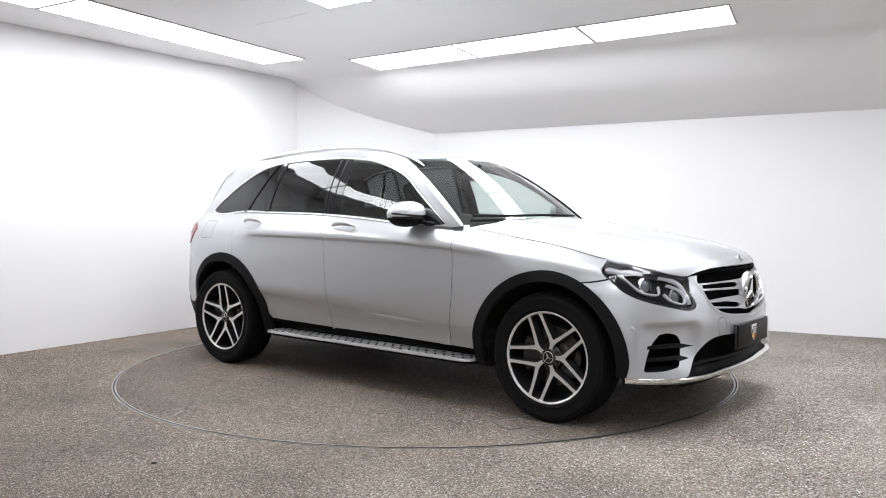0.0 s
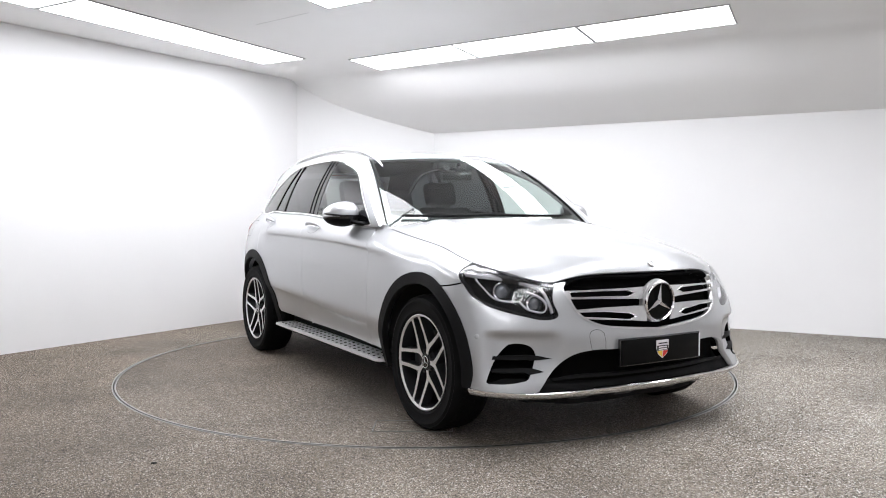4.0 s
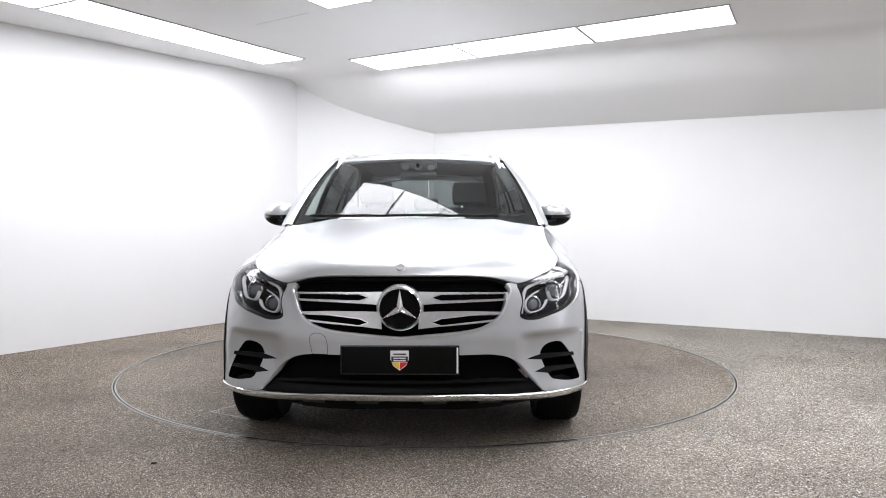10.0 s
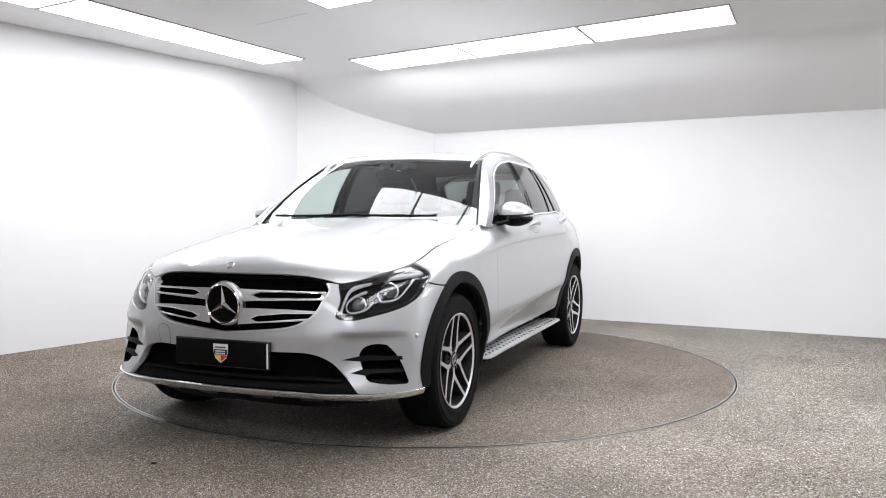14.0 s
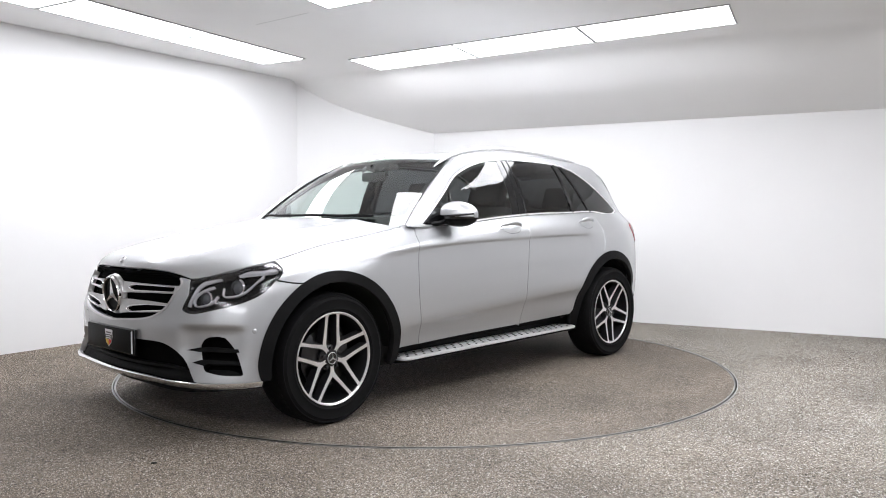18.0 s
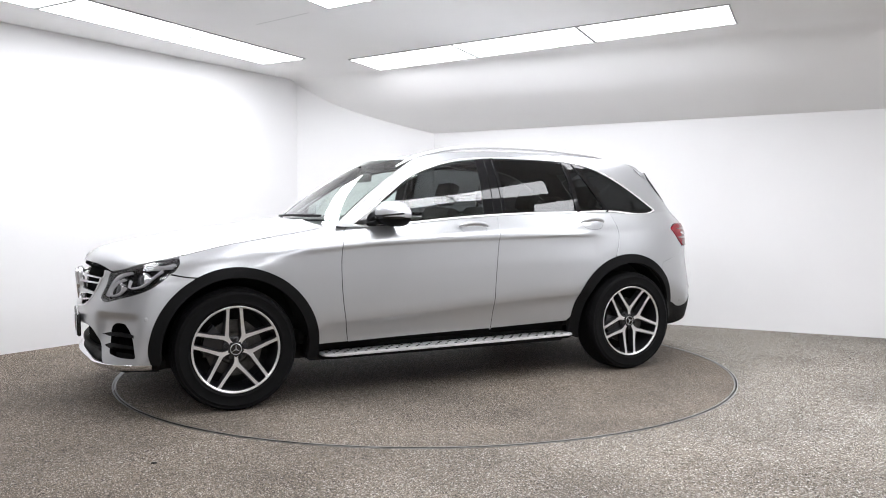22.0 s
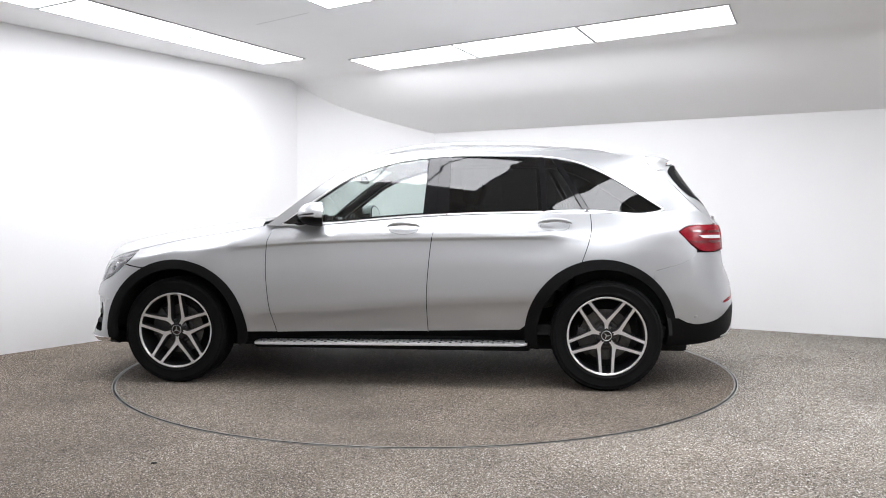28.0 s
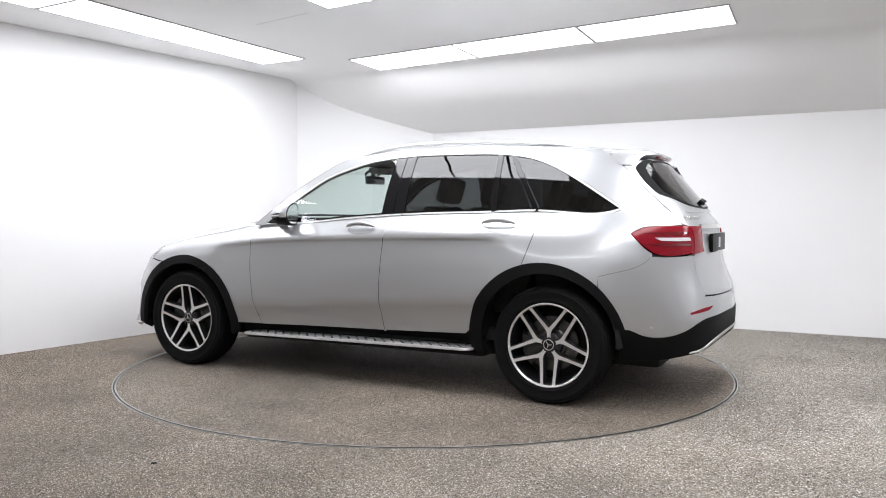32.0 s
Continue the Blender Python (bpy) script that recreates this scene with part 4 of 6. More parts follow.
clad_f = loop_of(L([(1.905, 0.305)] + arc(1.43, 0.345, 0.490, 4, 176) + [(0.945, 0.29)]), L([(1.0, 0.26)] + arc(1.43, 0.35, 0.425, 190, -4) + [(1.858, 0.305)]))
clad_r = loop_of(L([(-0.915, 0.30)] + arc(-1.40, 0.362, 0.490, 0, 170) + [(-1.885, 0.30)]), L([(-1.84, 0.27)] + arc(-1.4165, 0.362, 0.425, 192, -14) + [(-0.98, 0.26)]))
for lp in (clad_f, clad_r):
    pair("arch_trim", LOWER, [lp], CLAD, car, "black plastic wheel-arch trim", res=(0.03, 0.03), depth=0.035, offset=0.006)
sill_loop = loop_of(L([(0.96, 0.353), (0.2, 0.358), (-0.5, 0.372), (-0.93, 0.385)]), L([(-0.93, 0.24), (0.96, 0.24)]))
pair("sill_trim", LOWER, [sill_loop], CLAD, car, "black plastic sill", res=(0.05, 0.03), depth=0.05, offset=-0.11)
rear_clad = loop_of(L([(-1.862, 0.47), (-1.90, 0.466), (-1.979, 0.430), (-2.117, 0.430), (-2.197, 0.460), ("x", -2.271, 0.514), ("r", 0.455, 0.532), ("r", 0.163, 0.543), ("r", 0.0, 0.543)]), L([("r", 0.0, 0.40), ("r", 0.2, 0.395), ("r", 0.4, 0.372), ("r", 0.53, 0.332), ("r", 0.62, 0.312), ("x", -2.10, 0.294), (-1.86, 0.275)]))
panel("rear_valance", LOWER, [rear_clad], CLAD, car, "black plastic lower rear bumper", res=(0.03, 0.03), depth=0.08, offset=0.004, mirror=2)
skid = loop_of(L([("r", 0.0, 0.436), ("r", 0.2, 0.430), ("r", 0.374, 0.410), ("r", 0.47, 0.382), ("r", 0.53, 0.352), ("r", 0.60, 0.336)]), L([("r", 0.605, 0.328), ("r", 0.53, 0.338), ("r", 0.47, 0.364), ("r", 0.374, 0.392), ("r", 0.2, 0.414), ("r", 0.0, 0.42)]))
panel("rear_skid_plate", LOWER, [skid], SATIN, car, "silver lower rear trim with exhaust frames", res=0.02, depth=0.03, offset=0.009, mirror=2)
for sgn in (1, -1):
    bm = sweep([(-2.305 + 0.055 * (k / 10) ** 1.3, sgn * (0.36 + 0.16 * k / 10), 0.376 - 0.040 * k / 10) for k in range(11)], [0.014] + [0.02] * 9 + [0.012], 12, 0.8)
    part("exhaust_trim", bm, CHROME, car, "chrome exhaust trim")

# wheel housings, floor pan and inner shell
for x in (1.43, -1.405):
    for sgn in (1, -1):
        bm = bmesh.new()
        a = [[bm.verts.new((x + r * math.cos(radians(q)), sgn * y, 0.36 + r * math.sin(radians(q)))) for q in range(0, 181, 6)] for y, r in (((0.885, 0.432), (0.875, 0.455), (0.50, 0.455)) if x > 0 else ((0.835, 0.432), (0.825, 0.455), (0.50, 0.455)))]
        for p, q in zip(a, a[1:]):
            for i in range(len(p) - 1):
                bm.faces.new([p[i], p[i + 1], q[i + 1], q[i]])
        bm.faces.new(a[2])
        part("wheel_housing", bm, UNDER, car)
bm = box(bmesh.new(), (-2.02, -0.50, 0.20), (2.05, 0.50, 0.30), 0.03)
box(bm, (-0.95, -0.72, 0.22), (0.95, 0.72, 0.32), 0.02)
box(bm, (1.80, -0.68, 0.23), (2.04, 0.68, 0.30), 0.02)
box(bm, (-2.12, -0.55, 0.30), (-1.85, 0.55, 0.42), 0.02)
part("underbody", bm, UNDER, car)

# running boards with rubber studs
FLAT = Matrix(((1, 0, 0, 0), (0, 0, 1, 0), (0, 1, 0, 0), (0, 0, 0, 1)))


def rounded(x0, x1, y0, y1, r):
    """A rectangle with round corners."""
    out = []
    for cx, cy, a in ((x1 - r, y1 - r, 0), (x0 + r, y1 - r, 90), (x0 + r, y0 + r, 180), (x1 - r, y0 + r, 270)):
        out += [(cx + r * math.cos(radians(a + k * 15)), cy + r * math.sin(radians(a + k * 15))) for k in range(7)]
    return out


stud_me = bpy.data.meshes.new("stud")
bm = bmesh.new()
bmesh.ops.create_cone(bm, cap_ends=True, segments=10, radius1=0.0095, radius2=0.008, depth=0.004)
bm.to_mesh(stud_me)
bm.free()
stud_me.materials.append(RUBBER)
for sgn in (1, -1):
    lie = Matrix.Translation((0, 0, 0.292)) @ pose(0, 0, 0, 0, 0.47, 0)
    y0, y1 = (0.735, 0.902) if sgn == 1 else (-0.902, -0.735)
    bm = bmesh.new()
    prism(bm, rounded(-0.93, 0.905, y0, y1, 0.05), -0.015, 0.0, lie @ FLAT, 0.006)
    board = part("running_board", bm, BOARDMETAL, car, "brushed aluminium running board with rubber studs")
    bm = bmesh.new()
    prism(bm, rounded(-0.93, 0.905, y0 - 0.03 if sgn == 1 else y0 + 0.03, y1 - 0.03 if sgn == 1 else y1 + 0.03, 0.05), -0.035, -0.014, lie @ FLAT, 0.004)
    part("board_bracket", bm, CLAD, board)
    for i in range(25):
        for j in range(3):
            x = 0.835 - i * 0.070 + (0.035 if j == 1 else 0)
            st = part("stud", stud_me, RUBBER, board)
            st.matrix_basis = lie @ Matrix.Translation((x, sgn * (0.772 + j * 0.045), 0.001))

# ---- wheels ----
def make_wheel():
    w = new("wheel")
    prof = [(0.243, -0.10), (0.30, -0.112), (0.345, -0.113), (0.358, -0.10), (0.365, -0.07), (0.366, 0.0), (0.365, 0.07), (0.358, 0.098), (0.352, 0.108), (0.349, 0.1115), (0.345, 0.1095),
            (0.325, 0.1145), (0.322, 0.1165), (0.318, 0.1150), (0.295, 0.1135), (0.276, 0.1110), (0.272, 0.1130), (0.267, 0.1095), (0.256, 0.104), (0.243, 0.095)]
    prof = [(r if r < 0.34 else r - 0.008, y) for r, y in prof]
    tyre = part("tyre", revolve(prof, 96), RUBBER, w, "black rubber tyre")
    bm = bmesh.new()
    for k in range(5):
        y = -0.062 + k * 0.031
        for i in range(60):
            a = 2 * math.pi * (i + (k % 2) * 0.5) / 60
            r = bmesh.ops.create_cube(bm, size=1)
            bmesh.ops.transform(bm, matrix=Matrix.Rotation(a, 4, "Y") @ pose(0, y, 0.3575, 0, 0, 24 if k < 2 else -24) @ Matrix.Diagonal((0.027, 0.027, 0.002, 1)), verts=r["verts"])
    tread = part("tread", bm, RUBBER, tyre, smooth=False)
    tagged(tread, kind="stuff")
    part("rim", revolve([(0.250, 0.100), (0.2525, 0.104), (0.248, 0.106), (0.239, 0.098), (0.235, 0.06), (0.222, -0.09), (0.20, -0.10)], 96), RIMDARK, w, "dark grey alloy rim")
    part("rim_lip", revolve([(0.2525, 0.1035), (0.2545, 0.1075), (0.2500, 0.1085), (0.2425, 0.103), (0.2400, 0.094)], 96), RIMCUT, w, "bright machined rim edge")

    def face(r):
        return 0.080 + 0.022 * (r / 0.25) ** 2

    for k in range(5):
        a = 2 * math.pi * k / 5
        for sgn in (1, -1):
            # each arm leans from the hub to one side of its pair, and is cut bright on its face
            line = [(0.040, 0.0285, 0.0150), (0.055, 0.0395, 0.0150), (0.070, 0.0465, 0.0148), (0.088, 0.0480, 0.0136), (0.112, 0.0455, 0.0124), (0.15, 0.0425, 0.0114), (0.195, 0.0397, 0.0109), (0.228, 0.0380, 0.0112), (0.2425, 0.0372, 0.0150)]
            for nm, mat, lift, trim, deep in (("spoke", RIMDARK, 0.0, 0.0, 0.05), ("spoke_face", RIMCUT, 0.0012, 0.0022, 0.004)):
                bm = bmesh.new()
                rows = []
                for r, l, h in line:
                    y = face(r) + lift
                    pts = [(sgn * (l - h + trim), y, r), (sgn * (l + h - trim), y, r), (sgn * (l + h - trim + (0.004 if not trim else 0)), y - deep, r), (sgn * (l - h + trim - (0.004 if not trim else 0)), y - deep, r)]
                    rows.append([bm.verts.new(p) for p in pts])
                for p, q in zip(rows, rows[1:]):
                    for i in range(4):
                        bm.faces.new([p[i], p[(i + 1) % 4], q[(i + 1) % 4], q[i]])
                bm.faces.new(rows[0])
                bm.faces.new(rows[-1])
                bmesh.ops.transform(bm, matrix=Matrix.Rotation(a, 4, "Y"), verts=bm.verts[:])
                if nm == "spoke":
                    arm = part(nm, bm, mat, w)
                else:
                    part(nm, bm, mat, arm, "bright machined spoke face")
        bm = revolve([(0.0, 0.085), (0.0085, 0.085), (0.0085, 0.070)], 10)
        bmesh.ops.transform(bm, matrix=Matrix.Rotation(a, 4, "Y") @ pose(0, 0, 0.056), verts=bm.verts[:])
        part("wheel_bolt", bm, RIMDARK, w)
    part("hub", revolve([(0.0, 0.078), (0.036, 0.079), (0.046, 0.0785), (0.050, 0.074), (0.056, 0.068), (0.070, 0.062), (0.075, 0.03), (0.0, 0.03)], 40), RIMDARK, w, "dark alloy hub")
    cap = part("hub_cap", revolve([(0.0, 0.0885), (0.029, 0.087), (0.033, 0.082), (0.034, 0.075)], 36), GLOSSBLACK, w, "black hub cap with a silver emblem")
    bm = revolve([(0.0285, 0.0865), (0.031, 0.0885), (0.0335, 0.0865), (0.031, 0.085)], 36)
    for k in range(3):
        prism(bm, [(-0.004, 0.0), (0.0, -0.004), (0.004, 0.0), (0.0, 0.027)], 0.085, 0.091, None)
        bmesh.ops.rotate(bm, verts=bm.verts[-8:], cent=(0, 0, 0), matrix=Matrix.Rotation(2 * math.pi * k / 3, 3, "Y")) if k else None
    part("emblem", bm, SATIN, cap)
    part("brake_disc", revolve([(0.0, 0.0), (0.165, 0.0), (0.165, 0.022), (0.10, 0.022), (0.09, 0.03), (0.0, 0.03)], 48), DISCMETAL, w, "grey iron brake disc")
    bm = bmesh.new()
    prism(bm, [(0.075 * math.cos(radians(q)), 0.075 * math.sin(radians(q))) for q in (-30, -10, 10, 30)] + [(0.185 * math.cos(radians(q)), 0.185 * math.sin(radians(q))) for q in (32, 15, 0, -15, -32)], -0.03, 0.048, Matrix.Rotation(radians(-20), 4, "Y"), 0.006)
    part("brake_caliper", bm, RIMDARK, w, "dark grey brake caliper")
    part("barrel_back", revolve([(0.0, -0.06), (0.23, -0.06)], 40), UNDER, w)
    return w


wheel = make_wheel()
wheel.parent = car
wheel.matrix_basis = pose(1.4365, 0.803, 0.358, 0, 2, 0)
for x, y, r, a in ((-1.4365, 0.786, 0, 36), (1.4365, -0.803, 180, 19), (-1.4365, -0.786, 180, 3)):
    copy_thing(wheel, pose(x, y, 0.358, 0, 0, r) @ pose(0, 0, 0, 0, a, 0))

# ---- front: grille, lamps, vents, intake ----
grille_loop = loop_of(F(GRILLE))
grille = panel("grille", LOWER, [grille_loop], VOID, car, "black grille with two silver louvres a side and a star emblem", res=0.04, depth=0, offset=-0.055, mirror=2)
edge = F(GRILLE[::-1][:-1])
rim_in = F([(0.0, 0.575), (0.262, 0.597), (0.415, 0.633), (0.476, 0.688), (0.502, 0.75), (0.514, 0.785), (0.498, 0.810), (0.445, 0.829), (0.263, 0.837)])
panel("grille_surround", LOWER, [ribbon(LOWER, edge[:7], rim_in[:7])], SATIN, grille, "silver grille edge", res=0.02, depth=0.03, offset=0.003, mirror=2)
for k, (q, slot) in enumerate((
        ([(0.085, 0.783), (0.16, 0.781), (0.34, 0.778), (0.506, 0.774), (0.503, 0.736), (0.34, 0.733), (0.16, 0.727), (0.09, 0.722)], [(0.150, 0.755), (0.19, 0.768), (0.34, 0.769), (0.491, 0.766), (0.489, 0.744), (0.34, 0.743), (0.19, 0.741)]),
        ([(0.09, 0.690), (0.17, 0.692), (0.33, 0.691), (0.484, 0.684), (0.464, 0.643), (0.33, 0.632), (0.17, 0.621), (0.085, 0.612)], [(0.150, 0.641), (0.19, 0.657), (0.33, 0.671), (0.468, 0.672), (0.456, 0.651), (0.33, 0.641), (0.19, 0.628)]))):
    for m in (0, -1):
        lv = panel("louvre", LOWER, [loop_of(*[F([a, b]) for a, b in zip(q, q[1:] + q[:1])]), loop_of(*[F([a, b]) for a, b in zip(slot, slot[1:] + slot[:1])])], SATIN, grille, "silver grille louvre with a chrome edge", res=0.02, depth=0.012, offset=-0.004, mirror=m)
        o = loop_of(*[F([a, b]) for a, b in zip(slot, slot[1:] + slot[:1])])
        panel("louvre_edge", LOWER, [grow(o, 0.004), grow(o, -0.0005)], CHROME, lv, res=0.02, depth=0.01, offset=-0.001, mirror=m)
# fine mesh bars in the grille's black openings
bm = bmesh.new()
for z in np.arange(0.575, 0.845, 0.0135):
    yy = float(np.interp(z, [0.57, 0.62, 0.69, 0.75, 0.84], [0.22, 0.40, 0.475, 0.50, 0.47]))
    ys = np.linspace(-yy, yy, 21)
    s = [LOWER.find("y", abs(y), z) for y in ys]
    p = LOWER.at(s, np.full(21, z)) - LOWER.normal(s, np.full(21, z)) * 0.045
    vs = []
    for y, q in zip(ys, p):
        yy2 = q[1] * (1 if y >= 0 else -1)
        vs.append([bm.verts.new((q[0], yy2, z + d)) for d in (-0.0025, 0.0025)])
    for a, b in zip(vs, vs[1:]):
        bm.faces.new([a[0], b[0], b[1], a[1]])
tagged(part("grille_mesh", bm, VOID, grille), kind="stuff")
# star emblem: ring, three tapered arms, dark glassy backing and a silver bowl
STAR = Matrix.Translation((2.241, 0, 0.706)) @ pose(0, 0, 0, 0, 4, 0) @ pose(0, 0, 0, 0, 0, -90) @ Matrix.Diagonal((0.95, 1, 0.95, 1))
emblem = tagged(new("emblem"), "chrome three-pointed star in a ring")
emblem.parent = grille
bm = revolve([(0.094, 0.004), (0.0985, 0.011), (0.103, 0.006), (0.1035, -0.03), (0.094, -0.02), (0.094, 0.004)], 72)
bmesh.ops.transform(bm, matrix=STAR, verts=bm.verts[:])
part("ring", bm, CHROME, emblem)
for k in range(3):
    bm = bmesh.new()
    tip, base = (0, -0.004, 0.097), 0.0175
    c = bm.verts.new((0, 0.013, 0.0))
    t = bm.verts.new((0, 0.003, 0.096))
    l = bm.verts.new((-base * 0.866, 0.0, base * 0.5 + 0.002))
    r = bm.verts.new((base * 0.866, 0.0, base * 0.5 + 0.002))
    d = bm.verts.new((0, -0.008, 0.0))
    for f in ((c, l, t), (c, t, r), (d, t, l), (d, r, t), (c, r, d), (c, d, l)):
        bm.faces.new(f)
    bmesh.ops.transform(bm, matrix=STAR @ Matrix.Rotation(2 * math.pi * k / 3, 4, "Y"), verts=bm.verts[:])
    part("arm", bm, CHROME, emblem, smooth=False)
bm = revolve([(0.0, -0.012), (0.09, -0.010), (0.096, -0.004), (0.096, -0.04), (0.0, -0.04)], 64)
bmesh.ops.transform(bm, matrix=STAR, verts=bm.verts[:])
part("backing", bm, PLATEBLACK, emblem)
bm = revolve([(0.103, -0.004), (0.112, -0.010), (0.116, -0.03), (0.103, -0.04)], 64)
bmesh.ops.transform(bm, matrix=STAR, verts=bm.verts[:])
part("bowl", bm, SATIN, emblem)
# strip of black between bonnet and grille
top_gap = loop_of(F([(0.0, 0.838), (0.263, 0.836), (0.45, 0.826), (0.505, 0.804)]), F([(0.512, 0.814), (0.46, 0.835), (0.263, 0.846), (0.0, 0.847)]))
panel("grille_top", LOWER, [top_gap], VOID, grille, res=0.02, depth=0.03, offset=-0.012, mirror=2)

lamp_loop = loop_of(L(LAMP + LAMP[:1]))
lamps = []
for m in (0, -1):
    hl = panel("headlamp", LOWER, [grow(lamp_loop, 0.004)], CLAD, car, "headlamp with black housing and bright light-guide strips", res=0.03, depth=0, offset=-0.06, mirror=m)
    lamps.append(hl)
    panel("lens", LOWER, [grow(lamp_loop, -0.003)], LENS, hl, "clear lamp cover", res=(0.03, 0.02), depth=0.004, offset=-0.002, mirror=m)
    panel("bezel", LOWER, [grow(lamp_loop, 0.002), grow(lamp_loop, -0.012)], GLOSSBLACK, hl, res=0.02, depth=0.055, offset=-0.006, mirror=m)
    for line, w0, w1 in (([(0.838, 0.872), (0.77, 0.858), (0.70, 0.840), (0.635, 0.814), (0.600, 0.782), (0.590, 0.74), (0.582, 0.70), (0.580, 0.675)], 0.009, 0.005),
                         ([(0.835, 0.842), (0.830, 0.785), (0.805, 0.745), (0.765, 0.732), (0.736, 0.738), (0.722, 0.775)], 0.0032, 0.0028),
                         ([(0.712, 0.735), (0.690, 0.698), (0.65, 0.682), (0.612, 0.684), (0.600, 0.706), (0.628, 0.758), (0.672, 0.782)], 0.0032, 0.0028)):
        p = np.asarray(curve(F(line), 0.015))
        t = np.gradient(p, axis=0)
        n = np.stack([t[:, 1], -t[:, 0]], 1) / np.linalg.norm(t, axis=1)[:, None] * np.linspace(w0, w1, len(p))[:, None]
        panel("light_guide", LOWER, [[tuple(q) for q in p + n] + [tuple(q) for q in (p - n)[::-1]]], WHITELENS, hl, "white daytime light strip", res=0.02, depth=0.02, offset=-0.020, mirror=m)
    for (yy, zz, r) in ((0.650, 0.728, 0.034), (0.770, 0.790, 0.038)):
        s = LOWER.find("y", yy, zz)
        p, nn = LOWER.at([s], [zz])[0], LOWER.normal([s], [zz])[0]
        sg = 1 if m == 0 else -1
        p = Vector((p[0], p[1] * sg, p[2])) - Vector((nn[0], nn[1] * sg, nn[2])) * 0.055
        d = (Vector((1, 0.18 * sg, 0)) + Vector((nn[0], nn[1] * sg, nn[2])) * 0.5).normalized()
        mm = Matrix.Translation(p) @ d.to_track_quat("Y", "Z").to_matrix().to_4x4()
        bm = revolve([(r + 0.006, -0.03), (r + 0.006, 0.012), (r, 0.018), (r - 0.003, 0.004), (r - 0.003, -0.03)], 32)
        bmesh.ops.transform(bm, matrix=mm, verts=bm.verts[:])
        unit = part("lamp_unit", bm, CHROME, hl, "chrome-ringed projector lamp")
        bm = revolve([(r - 0.003, 0.0), (r * 0.8, 0.012), (r * 0.45, 0.021), (0.0, 0.024)], 32)
        bmesh.ops.transform(bm, matrix=mm, verts=bm.verts[:])
        part("projector", bm, GLASSBALL, unit)

vent_loop = loop_of(*[F(q) for q in VENT])
for m in (0, -1):
    vt = panel("side_vent", LOWER, [grow(vent_loop, 0.004)], VOID, car, "black side air vent with two fins", res=0.03, depth=0, offset=-0.05, mirror=m)
    panel("vent_lining", LOWER, [grow(vent_loop, 0.002), grow(vent_loop, -0.0015)], VOID, vt, res=0.03, depth=0.052, offset=-0.0015, mirror=m)
    for fin in ([(0.59, 0.454), (0.653, 0.470), (0.70, 0.473), (0.832, 0.467), (0.838, 0.450), (0.70, 0.452), (0.658, 0.447)], [(0.633, 0.394), (0.678, 0.411), (0.72, 0.414), (0.840, 0.408), (0.844, 0.392), (0.72, 0.394), (0.703, 0.383)]):
        panel("fin", LOWER, [loop_of(*[F([a, b]) for a, b in zip(fin, fin[1:] + fin[:1])])], CLAD, vt, res=0.02, depth=0.04, offset=0.003, mirror=m)
intake_loop = loop_of(F(INTAKE_TOP), F([(0.675, 0.300), (0.4, 0.298), (0.0, 0.298)]))
intake = panel("lower_intake", LOWER, [grow(intake_loop, 0.003)], VOID, car, "wide black lower air intake", res=0.04, depth=0, offset=-0.06, mirror=2)
panel("intake_bar", LOWER, [loop_of(F([(0.0, 0.365), (0.3, 0.365), (0.60, 0.372)]), F([(0.60, 0.36), (0.3, 0.352), (0.0, 0.352)]))], CLAD, intake, res=0.03, depth=0.03, offset=-0.025, mirror=2)
lip = loop_of(F([(0.0, 0.303), (0.35, 0.301), (0.60, 0.298), (0.70, 0.299), ("x", 2.05, 0.302), ("x", 1.90, 0.306)]), F([("x", 1.90, 0.284), ("x", 2.05, 0.277), (0.70, 0.272), (0.60, 0.273), (0.35, 0.277), (0.0, 0.280)]))
panel("chrome_lip", LOWER, [lip], CHROME, car, "chrome strip along the lower bumper", res=0.02, depth=0.03, offset=0.010, mirror=2)
val = loop_of(F([(0.0, 0.288), (0.60, 0.282), (0.70, 0.282), ("x", 2.05, 0.284), ("x", 1.88, 0.29)]), F([("x", 1.86, 0.245), ("x", 2.0, 0.225), (0.55, 0.205), (0.0, 0.20)]))
valance = panel("front_valance", LOWER, [val], CLAD, car, "black plastic under-bumper valance", res=0.03, depth=0.08, offset=-0.012, mirror=2)
for yy in (0.16, 0.42):
    pair("valance_slot", LOWER, [loop_of(F([(yy - 0.06, 0.256), (yy + 0.06, 0.256)]), F([(yy + 0.05, 0.236), (yy - 0.05, 0.236)]))], RIMDARK, valance, res=0.03, depth=0.01, offset=-0.004)
# show plate with a shield badge
plate = part("show_plate", box(bmesh.new(), (2.246, -0.268, 0.408), (2.262, 0.268, 0.533), 0.004), PLATEBLACK, car, "black dealer plate with a small shield badge")
part("plate_frame", box(bmesh.new(), (2.238, -0.274, 0.402), (2.256, 0.274, 0.538), 0.005), GLOSSBLACK, plate)
SHIELD = [(-0.042, 0.04), (0.042, 0.04), (0.042, 0.0), (0.030, -0.03), (0.0, -0.052), (-0.030, -0.03), (-0.042, 0.0)]


def flat_on_front(outline, x, cz, thick=0.002, k=1.0):
    bm = bmesh.new()
    prism(bm, [(a * k, b * k) for a, b in outline], 0, thick, Matrix.Translation((x, 0, cz)) @ pose(0, 0, 0, 0, 0, -90))
    return bm


